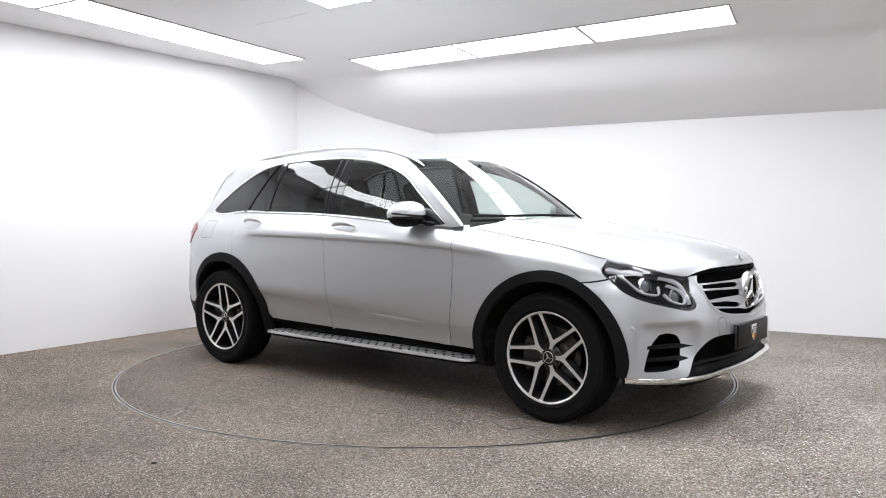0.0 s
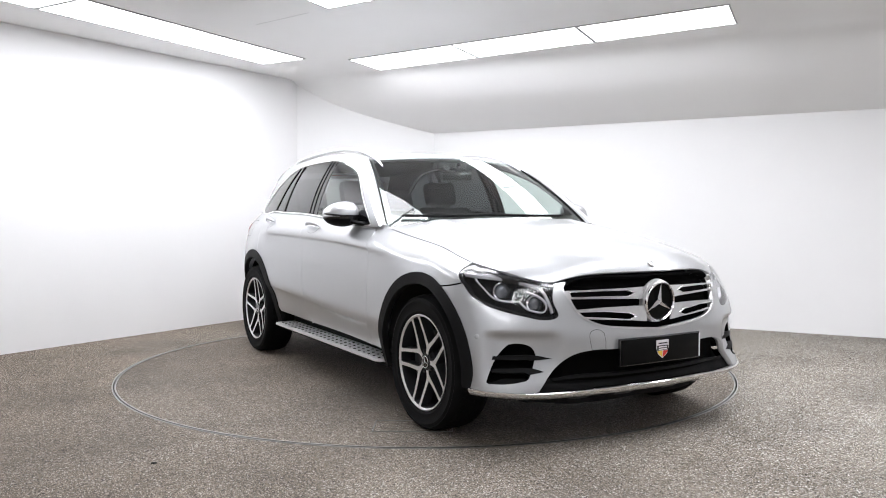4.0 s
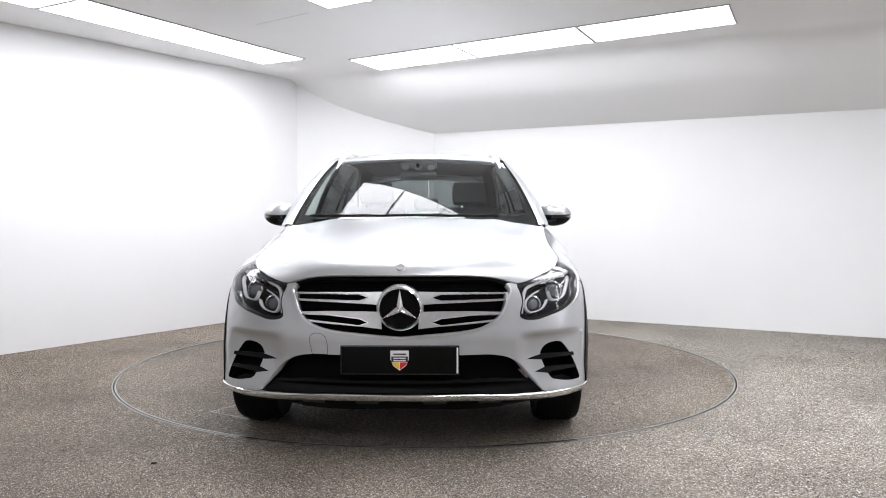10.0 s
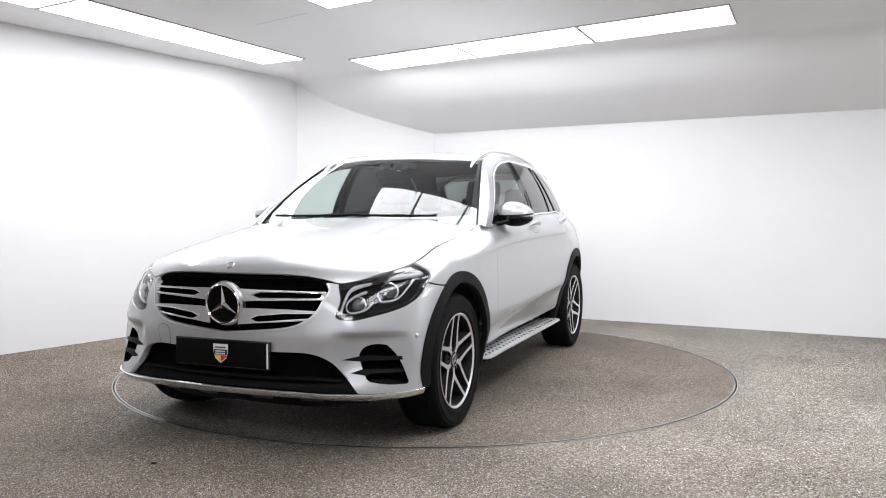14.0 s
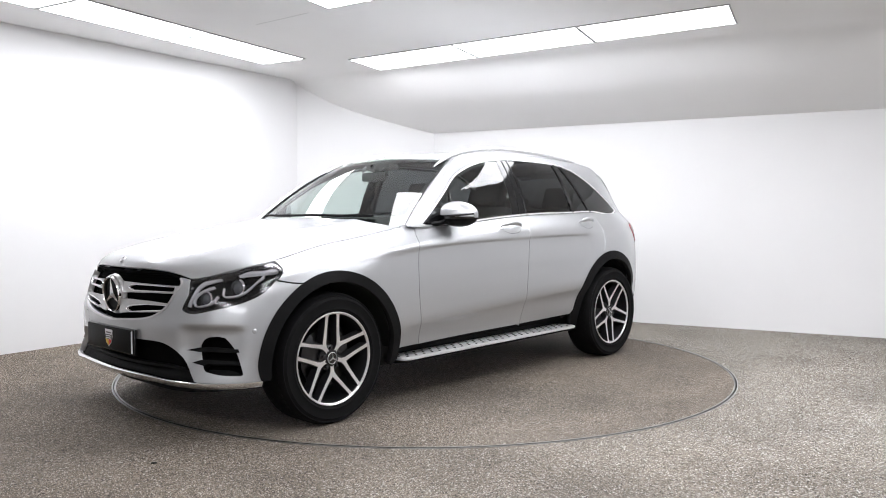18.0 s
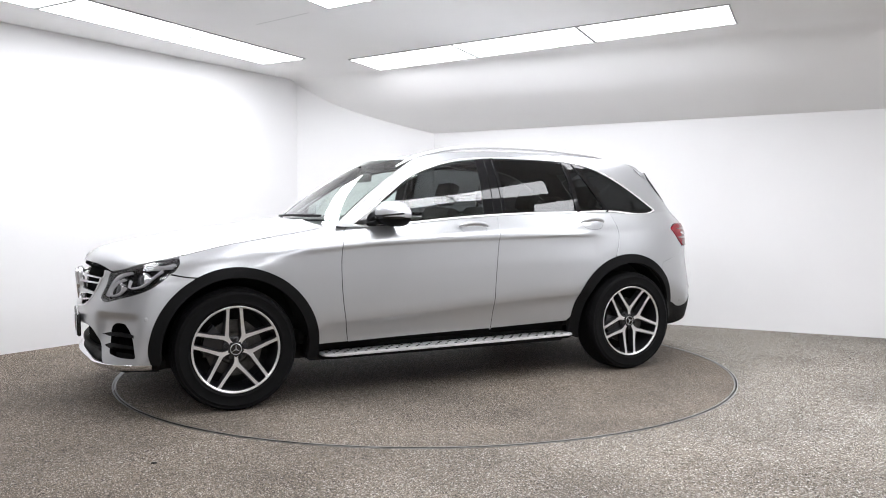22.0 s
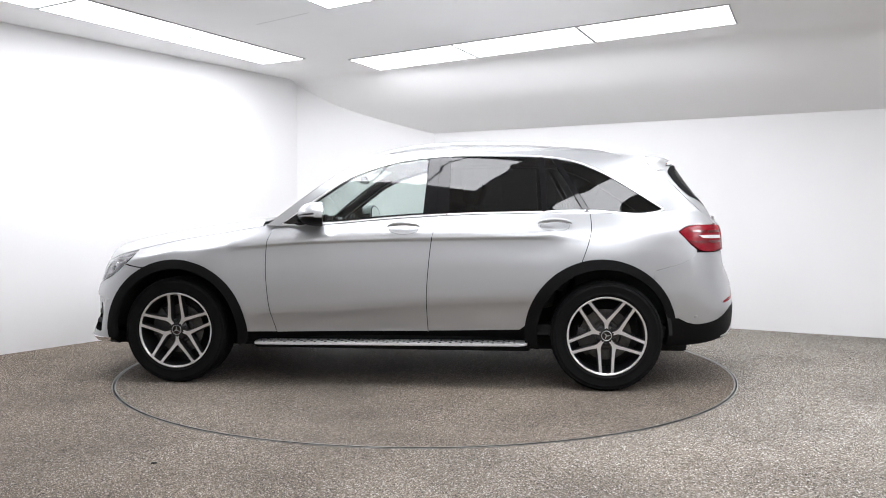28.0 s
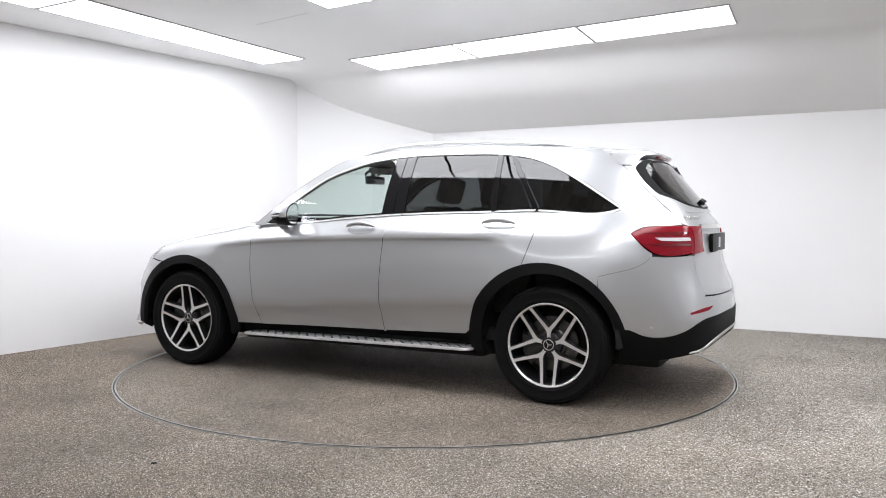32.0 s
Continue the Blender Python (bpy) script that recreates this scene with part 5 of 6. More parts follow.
shield = part("shield", flat_on_front(SHIELD, 2.2625, 0.476), BADGEWHITE, plate, "silver-edged shield badge", smooth=False)
for nm, q, mat in (("upper_field", [(-0.037, 0.015), (0.037, 0.015), (0.037, 0.035), (-0.037, 0.035)], BADGEWHITE), ("middle_field", [(-0.038, -0.012), (0.038, -0.012), (0.038, 0.013), (-0.038, 0.013)], BADGEBLACK),
                   ("red_field", [(-0.036, -0.014), (-0.002, -0.014), (-0.002, -0.046), (-0.027, -0.028)], BADGERED), ("gold_field", [(0.002, -0.014), (0.036, -0.014), (0.027, -0.028), (0.002, -0.046)], BADGEGOLD)):
    part(nm, flat_on_front(q, 2.2645, 0.476, 0.0015), mat, shield, smooth=False)
for a, b, c, mat in ((-0.030, 0.030, 0.024, BADGEBLACK), (-0.028, 0.028, 0.005, BADGEWHITE), (-0.028, 0.028, -0.006, BADGEWHITE)):
    part("lettering_bar", flat_on_front([(a, c - 0.003), (b, c - 0.003), (b, c + 0.003), (a, c + 0.003)], 2.266, 0.476, 0.001), mat, shield, smooth=False)
bm = box(bmesh.new(), (2.260, 0.261, 0.412), (2.2645, 0.2685, 0.530))
part("plate_edge", bm, BADGEWHITE, plate)
# bonnet badge
bm = revolve([(0.0, 0.001), (0.013, 0.001), (0.015, 0.004), (0.019, 0.004), (0.021, 0.0), (0.021, -0.006)], 36, "z")
bmesh.ops.transform(bm, matrix=Matrix.Translation(Vector(BONNET.at([0.965], [0.0])[0]) + Vector((0.001, 0, 0.002))) @ Vector(BONNET.normal([0.965], [0.0])[0]).to_track_quat("Z", "Y").to_matrix().to_4x4(), verts=bm.verts[:])
part("bonnet_badge", bm, SATIN, car, "round silver and blue bonnet badge")
# parking sensors and towing-eye cover
for kind, v, z in (("x", 1.925, 0.557), ("x", -2.02, 0.475), ("x", -2.215, 0.565)):
    s = LOWER.find(kind, v, z)
    p, nn = LOWER.at([s], [z])[0], LOWER.normal([s], [z])[0]
    for sg in (1, -1):
        bm = revolve([(0.0, 0.0025), (0.010, 0.002), (0.0125, 0.0), (0.0125, -0.004)], 20)
        q = Vector((nn[0], nn[1] * sg, nn[2]))
        bmesh.ops.transform(bm, matrix=Matrix.Translation((p[0], p[1] * sg, p[2])) @ q.to_track_quat("Y", "Z").to_matrix().to_4x4(), verts=bm.verts[:])
        part("parking_sensor", bm, PAINT, car)
tow = loop_of(F([(0.335, 0.490), (0.41, 0.490)]), F([(0.42, 0.53), (0.42, 0.575), (0.40, 0.588), (0.365, 0.586)]), F([(0.345, 0.57), (0.335, 0.53)]))
panel("towing_cover", LOWER, [[(s, z) for s, z in tow], grow(tow, -0.0022)], GROOVE, car, res=0.02, depth=0.0, offset=0.0012, mirror=-1)

# ---- glasshouse trim, mirrors, handles, rails ----
dlo_in = grow(dlo, -0.011)
pair("window_seal", UPPER, [grow(dlo, 0.0026), grow(dlo, -0.001)], VOID, car, "thin black seal round the side windows", res=0.02, depth=0.0, offset=0.0015)
pair("window_trim", UPPER, [dlo, dlo_in], TRIM, car, "bright chrome window trim", res=0.02, depth=0.012, offset=0.003)
pair("window_backing", UPPER, [grow(dlo, -0.008), grow(dlo, -0.026)], GLOSSBLACK, car, "black window seal", res=0.02, depth=0.0, offset=-0.007)
for xb, xt, w in ((-1.040, -1.015, 0.018), (-1.317, -1.108, 0.018), (-0.322, -0.335, 0.004), (-0.40, -0.402, 0.010)):
    lp = loop_of(U([(xt + w, dlo_z(xt) - 0.012), (xt - w, dlo_z(xt) - 0.012)]), U([(xb - w, belt_z(xb)), (xb + w, belt_z(xb))]))
    pair("window_divider", UPPER, [lp], DOORBLACK, car, "black window divider", res=0.03, depth=0.012, offset=0.003)
sail = loop_of(U([(0.70, 1.080), (0.60, 1.150), (0.52, 1.208)]), U([(0.50, 1.20), (0.50, 1.09)]), U([(0.50, 1.078), (0.66, 1.074)]))
pair("mirror_sail", UPPER, [sail], GLOSSBLACK, car, "black triangle at the mirror's foot", res=0.03, depth=0.012, offset=0.004)


def mirror_housing(k0=0.0, k1=1.0, grow_by=0.0, zlo=None):
    """A rounded, flattened shell that tapers outwards."""
    bm = bmesh.new()
    bmesh.ops.create_uvsphere(bm, u_segments=36, v_segments=24, radius=1)
    for v in bm.verts:
        x, y, z = v.co
        y2 = math.copysign(abs(y) ** 0.85, y)
        x2, z2 = math.copysign(abs(x) ** 0.95, x), math.copysign(abs(z) ** 0.86, z)
        t = 0.5 + 0.5 * y2
        hz = 0.082 - 0.024 * t * t
        v.co = ((0.150 - 0.035 * t) * x2 * (1 + grow_by) - 0.052 - 0.012 * t, 0.104 * y2 * (1 + grow_by), (hz * z2) * (1 + grow_by) - 0.006 * t + (0.012 if z2 > 0 else 0) * (1 - t))
    return bm


def cut(bm, co, no):
    g = bm.verts[:] + bm.edges[:] + bm.faces[:]
    r = bmesh.ops.bisect_plane(bm, geom=g, plane_co=co, plane_no=no, clear_outer=True)
    e = [x for x in r["geom_cut"] if isinstance(x, bmesh.types.BMEdge)]
    bmesh.ops.holes_fill(bm, edges=e, sides=0)
    return bm


for sgn in (1, -1):
    at = Matrix.Translation((0.500, 0.94, 1.140)) if sgn == 1 else Matrix.Translation((0.500, -0.94, 1.140)) @ Matrix.Diagonal((1, -1, 1, 1))
    rear, facing = (-0.090, 0, 0), (-1, -0.22, 0)
    bm = cut(mirror_housing(), rear, facing)
    bm = cut(bm, (0, 0, -0.020), (0, 0, -1))
    bmesh.ops.transform(bm, matrix=at, verts=bm.verts[:])
    shell = part("door_mirror", bm, PAINT, car, "silver door mirror with an indicator strip")
    bm = cut(mirror_housing(grow_by=-0.02), rear, facing)
    bm = cut(bm, (0, 0, -0.019), (0, 0, 1))
    bmesh.ops.transform(bm, matrix=at, verts=bm.verts[:])
    part("lower_shell", bm, CLAD, shell, "black lower mirror shell")
    bm = cut(mirror_housing(grow_by=0.015), (-0.060, 0, 0), (-1, 0.0, 0))
    bm = cut(cut(bm, (0, 0, -0.026), (0, 0, -1)), (0, 0, 0.004), (0.1, 0, 1))
    bmesh.ops.transform(bm, matrix=at, verts=bm.verts[:])
    strip_ob = part("indicator", bm, GLOSSBLACK, shell, "dark indicator strip")
    bm = cut(mirror_housing(grow_by=0.025), (-0.065, 0, 0), (-1, 0.0, 0))
    bm = cut(cut(bm, (0, 0, -0.013), (0, 0, -1)), (0, 0, -0.007), (0.1, 0, 1))
    bmesh.ops.transform(bm, matrix=at, verts=bm.verts[:])
    part("bright_line", bm, CHROME, strip_ob, "bright line along the indicator")
    bm = cut(cut(mirror_housing(grow_by=-0.05), (-0.0925, 0, 0), facing), (-0.084, 0, 0), (1, 0.22, 0))
    bmesh.ops.transform(bm, matrix=at, verts=bm.verts[:])
    part("glass_surround", bm, CLAD, shell)
    bm = cut(cut(mirror_housing(grow_by=-0.13), (-0.0945, 0, 0), facing), (-0.086, 0, 0), (1, 0.22, 0))
    bmesh.ops.transform(bm, matrix=at, verts=bm.verts[:])
    part("mirror_glass", bm, CHROME, shell, smooth=False)
    bm = sweep([(0.60, sgn * 0.80, 1.085), (0.585, sgn * 0.84, 1.080), (0.56, sgn * 0.88, 1.088), (0.55, sgn * 0.92, 1.10)], [0.05, 0.036, 0.03, 0.034], 14, 0.45)
    part("mirror_arm", bm, CLAD, shell)

# door handles: a bar over a dished recess
for hx, hz in ((-0.118, 1.046), (-1.10, 1.068)):
    for sgn in (1, -1):
        xs = np.linspace(hx + 0.105, hx - 0.112, 15)
        pts = []
        for i, x in enumerate(xs):
            t = i / 14
            s = LOWER.find("x", float(x), hz)
            p, nn = LOWER.at([s], [hz])[0], LOWER.normal([s], [hz])[0]
            q = p + nn * (0.004 + 0.030 * math.sin(math.pi * t) ** 0.55)
            pts.append((q[0], q[1] * sgn, q[2] + 0.010 + 0.006 * math.sin(math.pi * t)))
        rad = [0.005 + 0.0105 * math.sin(math.pi * i / 14) ** 0.6 for i in range(15)]
        hd = part("door_handle", sweep(pts, rad, 14, 0.95), PAINT, car, "silver bar door handle")
        ell = [(hx - 0.004 + 0.094 * math.cos(a), hz - 0.004 + 0.032 * math.sin(a)) for a in np.linspace(0, 2 * math.pi, 40)[:-1]]
        uv = [(LOWER.find("x", x, z), z) for x, z in ell]
        panel("handle_recess", LOWER, [uv], PAINT, hd, res=0.02, depth=0.002, offset=0.0015, mirror=0 if sgn == 1 else -1)
        # thin black ring that draws the shade at the recess's edge
        panel("handle_shade_ring", LOWER, [grow(uv, 0.0014), uv], VOID, hd, res=0.02, depth=0, offset=0.001, mirror=0 if sgn == 1 else -1)
        bm = sweep([tuple(np.array(p) - (0, 0, 0.014)) for p in pts[2:-2]], 0.004, 8, 1)
        part("handle_strip", bm, CHROME, hd)

# roof rails
rx = np.linspace(0.30, -1.56, 40)
rz = spline([-1.56, -1.44, -1.27, -1.07, -0.67, -0.28, -0.08, 0.11, 0.19, 0.30], [1.552, 1.586, 1.606, 1.620, 1.634, 1.625, 1.601, 1.556, 1.529, 1.475], rx)
ry = spline([-1.56, -1.2, -0.7, -0.3, 0.1, 0.30], [0.497, 0.520, 0.538, 0.545, 0.552, 0.568], rx)
for sgn in (1, -1):
    pts = [(x, sgn * y, z - 0.014) for x, y, z in zip(rx, ry, rz)]
    rr = [0.006 + 0.012 * min(1, i / 3, (39 - i) / 3) for i in range(40)]
    part("roof_rail", sweep(pts, rr, 14, 0.8), TRIM, car, "satin aluminium roof rail")
# spoiler over the rear window: carries the roof's line on, with cheeks down to the window's upper corners
cheek = UPPER.at(*np.array(U([(-1.725, 1.492), (-1.778, 1.442), (-1.852, 1.440)])).T)
fore = curve([(-1.803, 0.0, 1.557), (-1.797, 0.2, 1.552), (-1.770, 0.38, 1.543), (-1.722, 0.480, 1.526), tuple(cheek[0] + (0, 0.004, 0)), tuple(cheek[1] + (0, 0.004, 0))], 0.025)
aft = curve([(-1.938, 0.0, 1.530), (-1.932, 0.2, 1.526), (-1.908, 0.33, 1.517), (-1.880, 0.41, 1.502), (-1.864, 0.463, 1.474), tuple(cheek[2] + (0, 0.004, 0))], 0.025)
nst = 28
resample = lambda line: spline(np.linspace(0, 1, len(line)), np.array(line), np.linspace(0, 1, nst))
fore, aft = resample(fore), resample(aft)
bm = bmesh.new()
for sgn in (1, -1):
    rows = []
    for i in range(nst):
        f, r = fore[i], aft[i]
        k = i / (nst - 1)
        out = np.array([0, 0.25 + 0.75 * k**3, 1.0 - k**3]) * 0.010
        mid = [f + (r - f) * q + out * math.sin(math.pi * q) for q in (0.03, 0.25, 0.5, 0.75, 0.93)]
        inward = np.array([0.022, -0.030 * k, -0.030 * (1 - 0.6 * k)])
        sec = [f + (0, -0.02 * k, -0.03 * (1 - k)), f] + mid + [r + (-0.001, 0, -0.003), r + (0.002, 0, -0.011 * (1 - k)), r + inward * (1, 1, 0.8), r + inward * 2.0 + (0.012, 0, 0.004)]
        rows.append([bm.verts.new((p[0], sgn * p[1], p[2])) for p in sec])
    for p, q in zip(rows, rows[1:]):
        for j in range(len(p) - 1):
            bm.faces.new([p[j], q[j], q[j + 1], p[j + 1]])
bmesh.ops.remove_doubles(bm, verts=bm.verts[:], dist=0.0005)
spoiler = part("spoiler", bm, PAINT, car, "silver roof spoiler")
bm = box(bmesh.new(), (-1.926, -0.17, 1.500), (-1.912, 0.17, 1.510), 0.003)
part("brake_light", bm, RED, spoiler, "red high brake light")
wip = sweep([(-2.175, -0.01, 1.215), (-2.185, -0.05, 1.225), (-2.15, -0.16, 1.240), (-2.115, -0.36, 1.250)], [0.008, 0.010, 0.007, 0.004], 10, 0.8)
wiper_r = part("rear_wiper", wip, CLAD, car, "black rear wiper")
bm = revolve([(0.0, 0.022), (0.010, 0.018), (0.012, 0.0), (0.012, -0.02)], 20)
bmesh.ops.transform(bm, matrix=pose(-2.172, 0.0, 1.215, 0, 0, 90) @ pose(0, 0, 0, -40, 0, 0), verts=bm.verts[:])
part("pivot_cap", bm, CLAD, wiper_r)

# tail lamps
tl = loop_of(L(TAIL_LAMP[:4]), L(TAIL_LAMP[4:6]), L(TAIL_LAMP[6:] + TAIL_LAMP[:1]))
for m in (0, -1):
    t = panel("tail_lamp", LOWER, [tl], RED, car, "red tail lamp with a pale centre bar", res=0.02, depth=0.03, offset=0.006, mirror=m)
    panel("reverse_light", LOWER, [loop_of(L([(-2.03, 1.003), ("x", -2.15, 1.003), ("r", 0.585, 1.003)]), L([("r", 0.58, 0.985), ("x", -2.15, 0.983), (-2.06, 0.986)]))], WHITELENS, t, "pale reversing light bar", res=0.02, depth=0.004, offset=0.009, mirror=m)
    for zz in (0.965, 1.03):
        panel("lamp_band", LOWER, [loop_of(L([(-1.97, zz), (-2.06, zz + 0.004), ("r", 0.585, zz + 0.004)]), L([("r", 0.585, zz - 0.008), (-2.06, zz - 0.010), (-1.97, zz - 0.003)]))], REDDARK, t, "dark red lamp band", res=0.02, depth=0.002, offset=0.0085, mirror=m)
    panel("tailgate_lamp", LOWER, [loop_of(L([("r", 0.555, 1.066), ("r", 0.40, 1.066)]), L([("r", 0.40, 0.915), ("r", 0.585, 0.905)]), L([("r", 0.55, 0.95), ("r", 0.545, 1.0)]))], RED, tailgate, "red tailgate lamp", res=0.02, depth=0.02, offset=0.010, mirror=m)
    panel("reflector", LOWER, [loop_of(L([("r", 0.638, 0.568), ("r", 0.54, 0.590), ("r", 0.448, 0.597)]), L([("r", 0.50, 0.575), ("r", 0.638, 0.556)]))], RED, car, "red rear bumper reflector", res=0.02, depth=0.004, offset=0.003, mirror=m)
panel("plate_garnish", LOWER, [loop_of(L([("r", 0.40, 1.075), ("r", 0.0, 1.075)]), L([("r", 0.0, 1.05), ("r", 0.40, 1.05)]))], CHROME, tailgate, "chrome bar above the plate", res=0.03, depth=0.02, offset=0.012, mirror=2)
rp = part("rear_plate", box(bmesh.new(), (-2.284, -0.265, 0.905), (-2.262, 0.265, 1.020), 0.004), PLATEBLACK, tailgate, "black dealer plate with a small badge")
part("badge_bar", box(bmesh.new(), (-2.287, -0.03, 0.93), (-2.283, 0.03, 0.995)), BADGEWHITE, rp)
for i in range(6):
    y = 0.52 - i * 0.036
    s = LOWER.find("r", y, 1.115)
    p = LOWER.at([s], [1.115])[0]
    part("badge_letter", box(bmesh.new(), (p[0] - 0.006, y - 0.013, 1.103), (p[0] + 0.01, y + 0.013, 1.127), 0.002), CHROME, tailgate)

# dark joints behind the panel gaps
def joint(line, parent=None):
    """A black rebate behind a gap between two panels."""
    c = curve(line, 0.02)
    w = 0.007
    p = np.asarray(c)
    t = np.gradient(p, axis=0)
    n = np.stack([t[:, 1], -t[:, 0]], 1) / np.linalg.norm(t, axis=1)[:, None] * w
    pair("panel_joint", LOWER, [loop_of([tuple(q) for q in p + n], [tuple(q) for q in (p - n)[::-1]])], VOID, car, "dark joint between body panels", res=0.03, depth=0, offset=-0.0025)


joint(L(DOOR_A[1:-1] + [(0.747, 0.36)]))
joint(L(DOOR_B[1:-1] + [(-0.277, 0.372)]))
joint(L(DOOR_C))
joint(L([(-1.745, 0.780), (-1.86, 0.8085), (-1.97, 0.8495), (-2.015, 0.89)]))
joint(L([(1.795, 0.804), (1.70, 0.785), (1.61, 0.779)]))

# shut line along the bonnet
bx = np.linspace(0.90, 1.735, 16)
bz = np.interp(bx, EDGE_X, EDGE_Z)
pair("bonnet_joint", LOWER, [loop_of(L([(float(x), float(z) - 0.0034) for x, z in zip(bx, bz)]), L([(float(x), float(z) - 0.001) for x, z in zip(bx[::-1], bz[::-1])]))], VOID, car, "dark shut line along the bonnet", res=0.03, depth=0, offset=0.0012)

# fuel flap, on the car's right
ff = loop_of(L([(-1.60, 1.085), (-1.60, 0.97)]), L([(-1.615, 0.955), (-1.74, 0.955)]), L([(-1.755, 0.97), (-1.755, 1.075)]), L([(-1.74, 1.09), (-1.615, 1.09)]))
panel("fuel_flap", LOWER, [ff, grow(ff, -0.003)], GROOVE, car, "fuel flap joint", res=0.03, depth=0, offset=0.001, mirror=-1)

# windscreen: black edge band, scuttle, wipers, sensor pod
band = loop_of([(-0.99, 0.0), (-0.99, 0.995)], [(-0.98, 0.998), (0.98, 0.998)], [(0.99, 0.995), (0.99, 0.0)], [(0.98, 0.0), (-0.98, 0.0)], step=0.03)
hole = loop_of([(-0.94, 0.16), (-0.95, 0.6), (-0.95, 0.93)], [(-0.93, 0.955), (0.93, 0.955)], [(0.95, 0.93), (0.95, 0.6), (0.94, 0.16)], [(0.88, 0.15), (0.0, 0.14), (-0.88, 0.15)], step=0.03)
panel("screen_band", SCREEN, [band, hole], GLOSSBLACK, car, "black windscreen edge band", res=0.06, depth=0.0, offset=-0.005)
pillar = [(a, b) for b in np.linspace(0.0, 1.0, 14) for a in (0,)]
for sgn in (1, -1):
    pts = [tuple(screen_fn(np.array([sgn * 1.0]), np.array([b]))[k][0] for k in range(3)) for b in np.linspace(0.02, 1.0, 16)]
    part("pillar_seal", sweep(pts, 0.010, 8, 0.9), CLAD, car, "black windscreen seal")
# windscreen pillars: the painted skin between the screen's edge and the side frame
def screen_pillar(sgn):
    q = UPPER.at(*np.array(curve(U(PILLAR_LINE), 0.03)).T)
    nb = len(q)
    e = np.stack(screen_fn(np.full(nb, 0.992), np.linspace(0.03, 0.995, nb)), 1)
    bm = bmesh.new()
    rows = []
    for k in range(nb):
        d = q[k] - e[k]
        n = np.cross(d, q[min(k + 1, nb - 1)] - q[max(k - 1, 0)])
        n /= np.linalg.norm(n)
        n *= 1 if n[2] > 0 else -1
        rows.append([bm.verts.new((p[0], sgn * p[1], p[2])) for p in [e[k] + d * w + n * (0.009 * math.sin(math.pi * w) + 0.002) for w in (-0.04, 0.25, 0.5, 0.75, 1.02)]])
    for a, b in zip(rows, rows[1:]):
        for j in range(4):
            bm.faces.new([a[j], a[j + 1], b[j + 1], b[j]])
    return bm


for sgn in (1, -1):
    part("windscreen_pillar", screen_pillar(sgn), PAINT, car)
scut = Sheet(lambda x, y: (x, y, 1.035 + 0.01 * np.abs(y) + 0 * x))
panel("scuttle", scut, [loop_of([(1.05, 0.0), (1.03, 0.3), (0.93, 0.70)], [(0.80, 0.70), (0.72, 0.4), (0.72, 0.0)])], CLAD, car, "black scuttle panel", res=0.05, depth=0.01, mirror=2)
for y0, y1 in ((0.52, -0.10), (-0.08, -0.66)):
    pts = [tuple(screen_fn(np.array([a]), np.array([0.115 + 0.03 * (1 - abs(a))]))[k][0] + (0.012, 0, 0.016)[k] for k in range(3)) for a in np.linspace(y0 / 0.76, y1 / 0.76, 9)]
    part("wiper", sweep(pts, 0.008, 8, 1.0), CLAD, car, "black windscreen wiper")
pod = part("sensor_pod", box(bmesh.new(), (0.20, -0.13, 1.455), (0.30, 0.13, 1.505), 0.02, None), LINING, car, "dark sensor pod behind the windscreen")
for y in (-0.09, 0.09, 0.0):
    bm = revolve([(0.0, 0.008), (0.022, 0.005), (0.026, 0.0)], 20)
    bmesh.ops.transform(bm, matrix=pose(0.335, y, 1.462, 0, 0, -90) @ pose(0, 0, 0, 35, 0, 0), verts=bm.verts[:])
    part("sensor_eye", bm, LINING, pod)

# ---- cabin ----
def seat_part(bm, a, b, bev, m=None):
    return box(bm, a, b, bev, m)


def front_seat(y):
    s = new("front_seat")
    s.parent = car
    s.matrix_basis = Matrix.Translation((-0.05, y, 0.0))
    tagged(s, "black upholstered front seat")
    part("cushion", box(bmesh.new(), (-0.28, -0.26, 0.52), (0.28, 0.26, 0.68), 0.06), CABIN, s)
    tilt = pose(-0.27, 0, 0.62, 0, -18, 0)
    part("backrest", box(bmesh.new(), (-0.07, -0.25, 0.0), (0.07, 0.25, 0.60), 0.06, tilt), CABIN, s)
    part("headrest", box(bmesh.new(), (-0.045, -0.135, 0.625), (0.055, 0.135, 0.81), 0.045, tilt), CABIN, s)
    for q in (-0.06, 0.06):
        part("headrest_post", sweep([tilt @ Vector((0, q, 0.58)), tilt @ Vector((0, q, 0.66))], 0.007, 8), CHROME, s)


front_seat(0.37)
front_seat(-0.37)
bench = tagged(new("rear_bench"), "black upholstered rear bench")
bench.parent = car
part("cushion", box(bmesh.new(), (-1.12, -0.64, 0.50), (-0.60, 0.64, 0.70), 0.06), CABIN, bench)
tilt = pose(-1.12, 0, 0.62, 0, -20, 0)
part("backrest", box(bmesh.new(), (-0.07, -0.64, 0.0), (0.07, 0.64, 0.58), 0.06, tilt), CABIN, bench)
for y, w, h in ((0.42, 0.13, 0.78), (0.0, 0.11, 0.70), (-0.42, 0.13, 0.78)):
    part("headrest", box(bmesh.new(), (-0.04, y - w, 0.59), (0.05, y + w, h), 0.04, tilt), CABIN, bench)
bm = box(bmesh.new(), (0.50, -0.74, 0.62), (0.88, 0.74, 1.035), 0.08)
box(bm, (0.46, -0.14, 0.45), (0.62, 0.14, 1.0), 0.03)
dash = part("dashboard", bm, CABIN, car, "black dashboard")
part("screen", box(bmesh.new(), (0.50, -0.12, 1.0), (0.52, 0.12, 1.12), 0.008), GLOSSBLACK, dash)
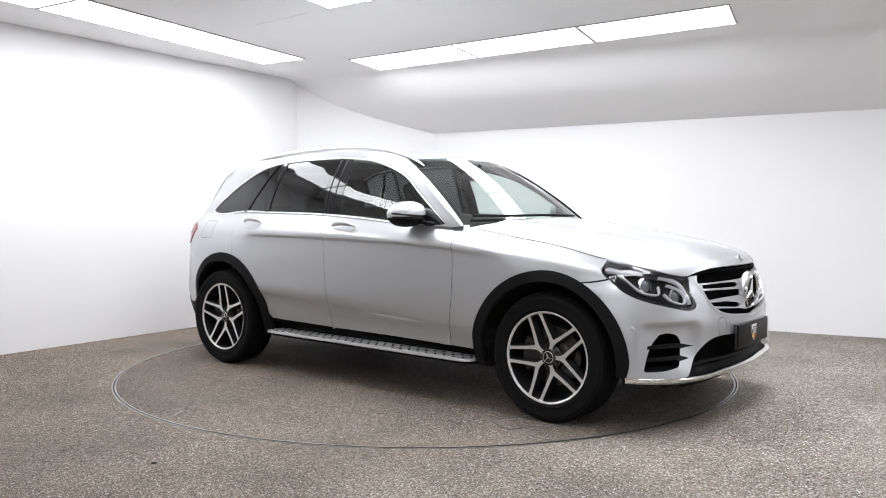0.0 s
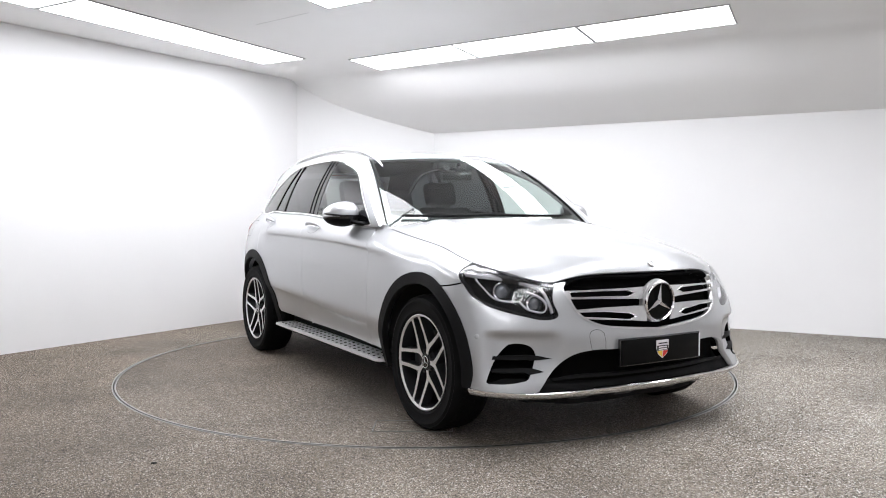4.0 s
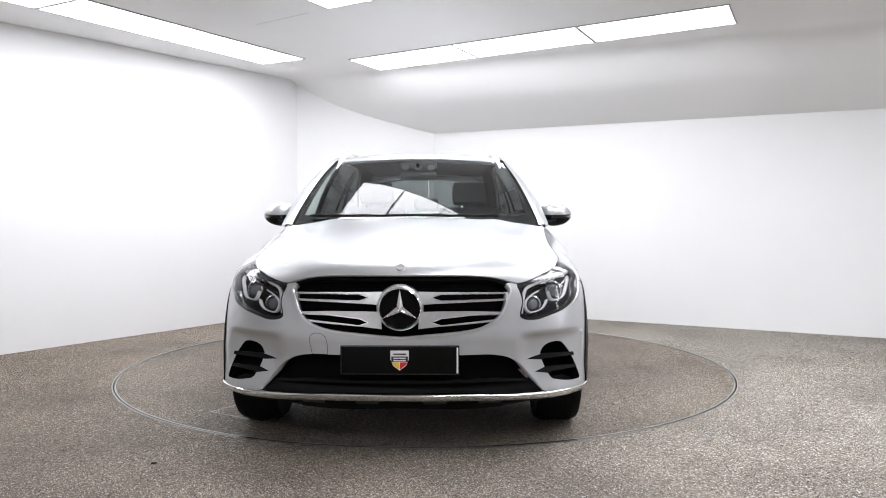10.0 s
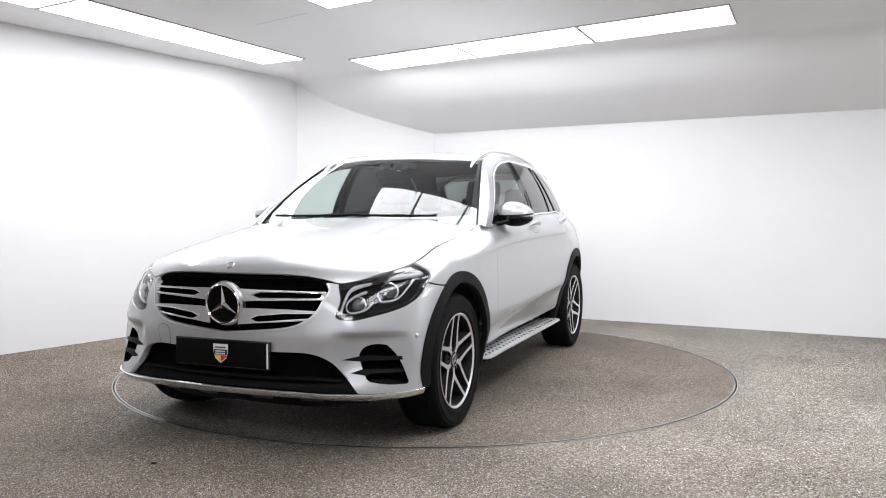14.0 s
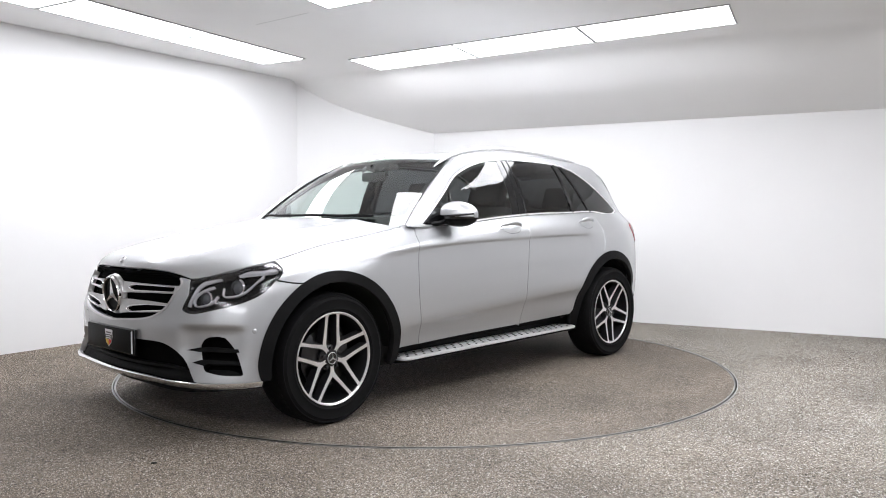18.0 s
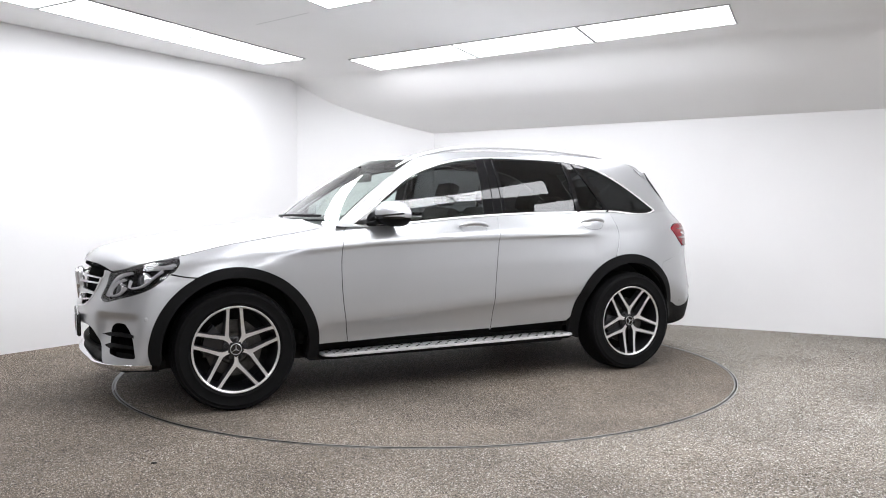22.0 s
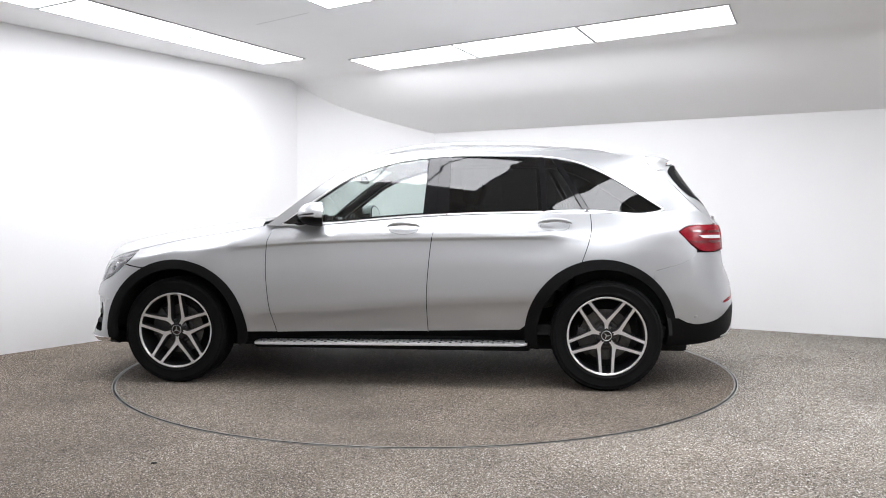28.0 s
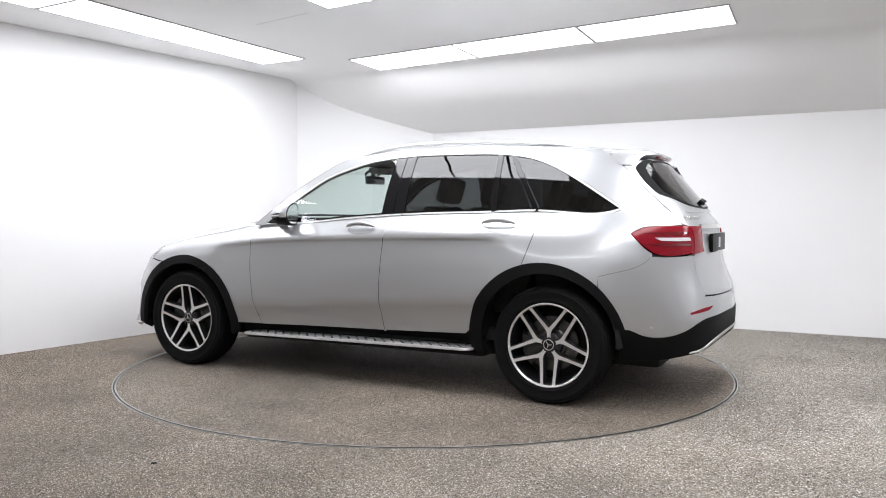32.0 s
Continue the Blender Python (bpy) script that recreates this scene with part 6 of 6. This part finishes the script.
part("instrument_hood", box(bmesh.new(), (0.50, -0.52, 1.0), (0.66, -0.22, 1.085), 0.03), CABIN, dash)
wm = pose(0.40, -0.37, 0.96, 0, -62, 0)
bm = revolve([(0.175, 0.0), (0.18, 0.012), (0.192, 0.016), (0.204, 0.012), (0.208, 0.0), (0.204, -0.012), (0.192, -0.016), (0.18, -0.012), (0.175, 0.0)], 40, "z")
bmesh.ops.transform(bm, matrix=wm, verts=bm.verts[:])
sw = part("steering_wheel", bm, CABIN, car, "black steering wheel")
bm = box(bmesh.new(), (-0.07, -0.075, -0.02), (0.07, 0.075, 0.02), 0.02, wm)
part("airbag_cover", bm, CABIN, sw)
for a in (0, 90, 180):
    part("wheel_arm", box(bmesh.new(), (-0.02, 0.06, -0.01), (0.02, 0.19, 0.01), 0.005, wm @ pose(0, 0, 0, 0, 0, a)), SATIN, sw)
im = part("inside_mirror", box(bmesh.new(), (0.30, -0.125, 1.375), (0.335, 0.125, 1.44), 0.015), GLOSSBLACK, car, "black inside mirror")
part("mirror_stalk", sweep([(0.32, 0, 1.44), (0.35, 0, 1.49)], 0.012, 8), CLAD, im)
part("cabin_floor", box(bmesh.new(), (-1.85, -0.66, 0.32), (1.0, 0.66, 0.40), 0.02), LINING, car)
part("bulkhead", box(bmesh.new(), (0.88, -0.74, 0.34), (0.95, 0.74, 1.02), 0.01), UNDER, car)
part("boot_floor", box(bmesh.new(), (-2.15, -0.62, 0.40), (-1.25, 0.62, 0.80), 0.03), LINING, car)
part("radiator_shroud", box(bmesh.new(), (1.95, -0.50, 0.32), (2.02, 0.50, 0.80), 0.01), UNDER, car)
pair("door_lining", LOWER, [loop_of(L([(0.80, 1.05), (0.42, 1.06), (-0.264, 1.112), (-1.047, 1.135), (-1.78, 1.145), (-2.0, 1.145)]), L([(-2.0, 0.88), (-0.90, 0.88)]), L([(-0.86, 0.86), (-0.86, 0.42)]), L([(-0.80, 0.40), (0.80, 0.40)]))], LINING, car, "black door lining", res=0.08, depth=0, offset=-0.05)
pair("pillar_lining", UPPER, [frame_loop, grow(dlo, 0.004)], LINING, car, "dark pillar lining", res=0.05, depth=0, offset=-0.02)
panel("headliner", ROOF, [roof_loop], LINING, car, "dark headliner", res=0.08, depth=0, offset=-0.035, mirror=2)

# ---- turntable hatch, floor marks ----
hatch = tagged(new("hatch_frame"), "thin metal frame of a small access hatch")
hatch.parent = turntable
HATCH = Matrix.Translation((1.515, -1.20, 0)) @ pose(0, 0, 0, 0, 0, 58)
for a, b in (((0, 0), (0.42, 0)), ((0, 0.22), (0.42, 0.22)), ((0, 0), (0, 0.22)), ((0.42, 0), (0.42, 0.22))):
    part("frame_bar", box(bmesh.new(), (a[0] - 0.003, a[1] - 0.003, -0.01), (b[0] + 0.003, b[1] + 0.003, 0.0025), 0, HATCH), STEEL, hatch, smooth=False)
# a few crumbs on the floor
for x, y, r in ((-1.25, -2.44, 20), (3.34, 0.14, 70)):
    bm = bmesh.new()
    bmesh.ops.create_icosphere(bm, subdivisions=2, radius=1, matrix=pose(x, y, 0.004, 0, 0, r) @ Matrix.Diagonal((0.014, 0.007, 0.005, 1)))
    for v in bm.verts:
        v.co += noise.noise_vector(v.co * 60) * 0.003
        v.co.z = max(v.co.z, 0.0)
    tagged(part("crumb", bm, GROOVE, None), "small dark crumb of dirt on the gravel floor", "dirt")


# ---- movement: the turntable turns, and the car with it ----
def motions():
    spin, ride = [], []
    for i in range(65):
        t = i / 2
        a = -39.12 - 5.279 * t
        c, s = math.cos(radians(a)), math.sin(radians(a))
        spin.append((t, pose(0, 0, 0, 0, 0, a)))
        ride.append((t, pose(c * CAR_X - s * CAR_Y, s * CAR_X + c * CAR_Y, 0, 0, 0, a)))
    walk(turntable, spin)
    walk(car, ride)


CAR_X, CAR_Y = 0.1740, -0.0460
motions()
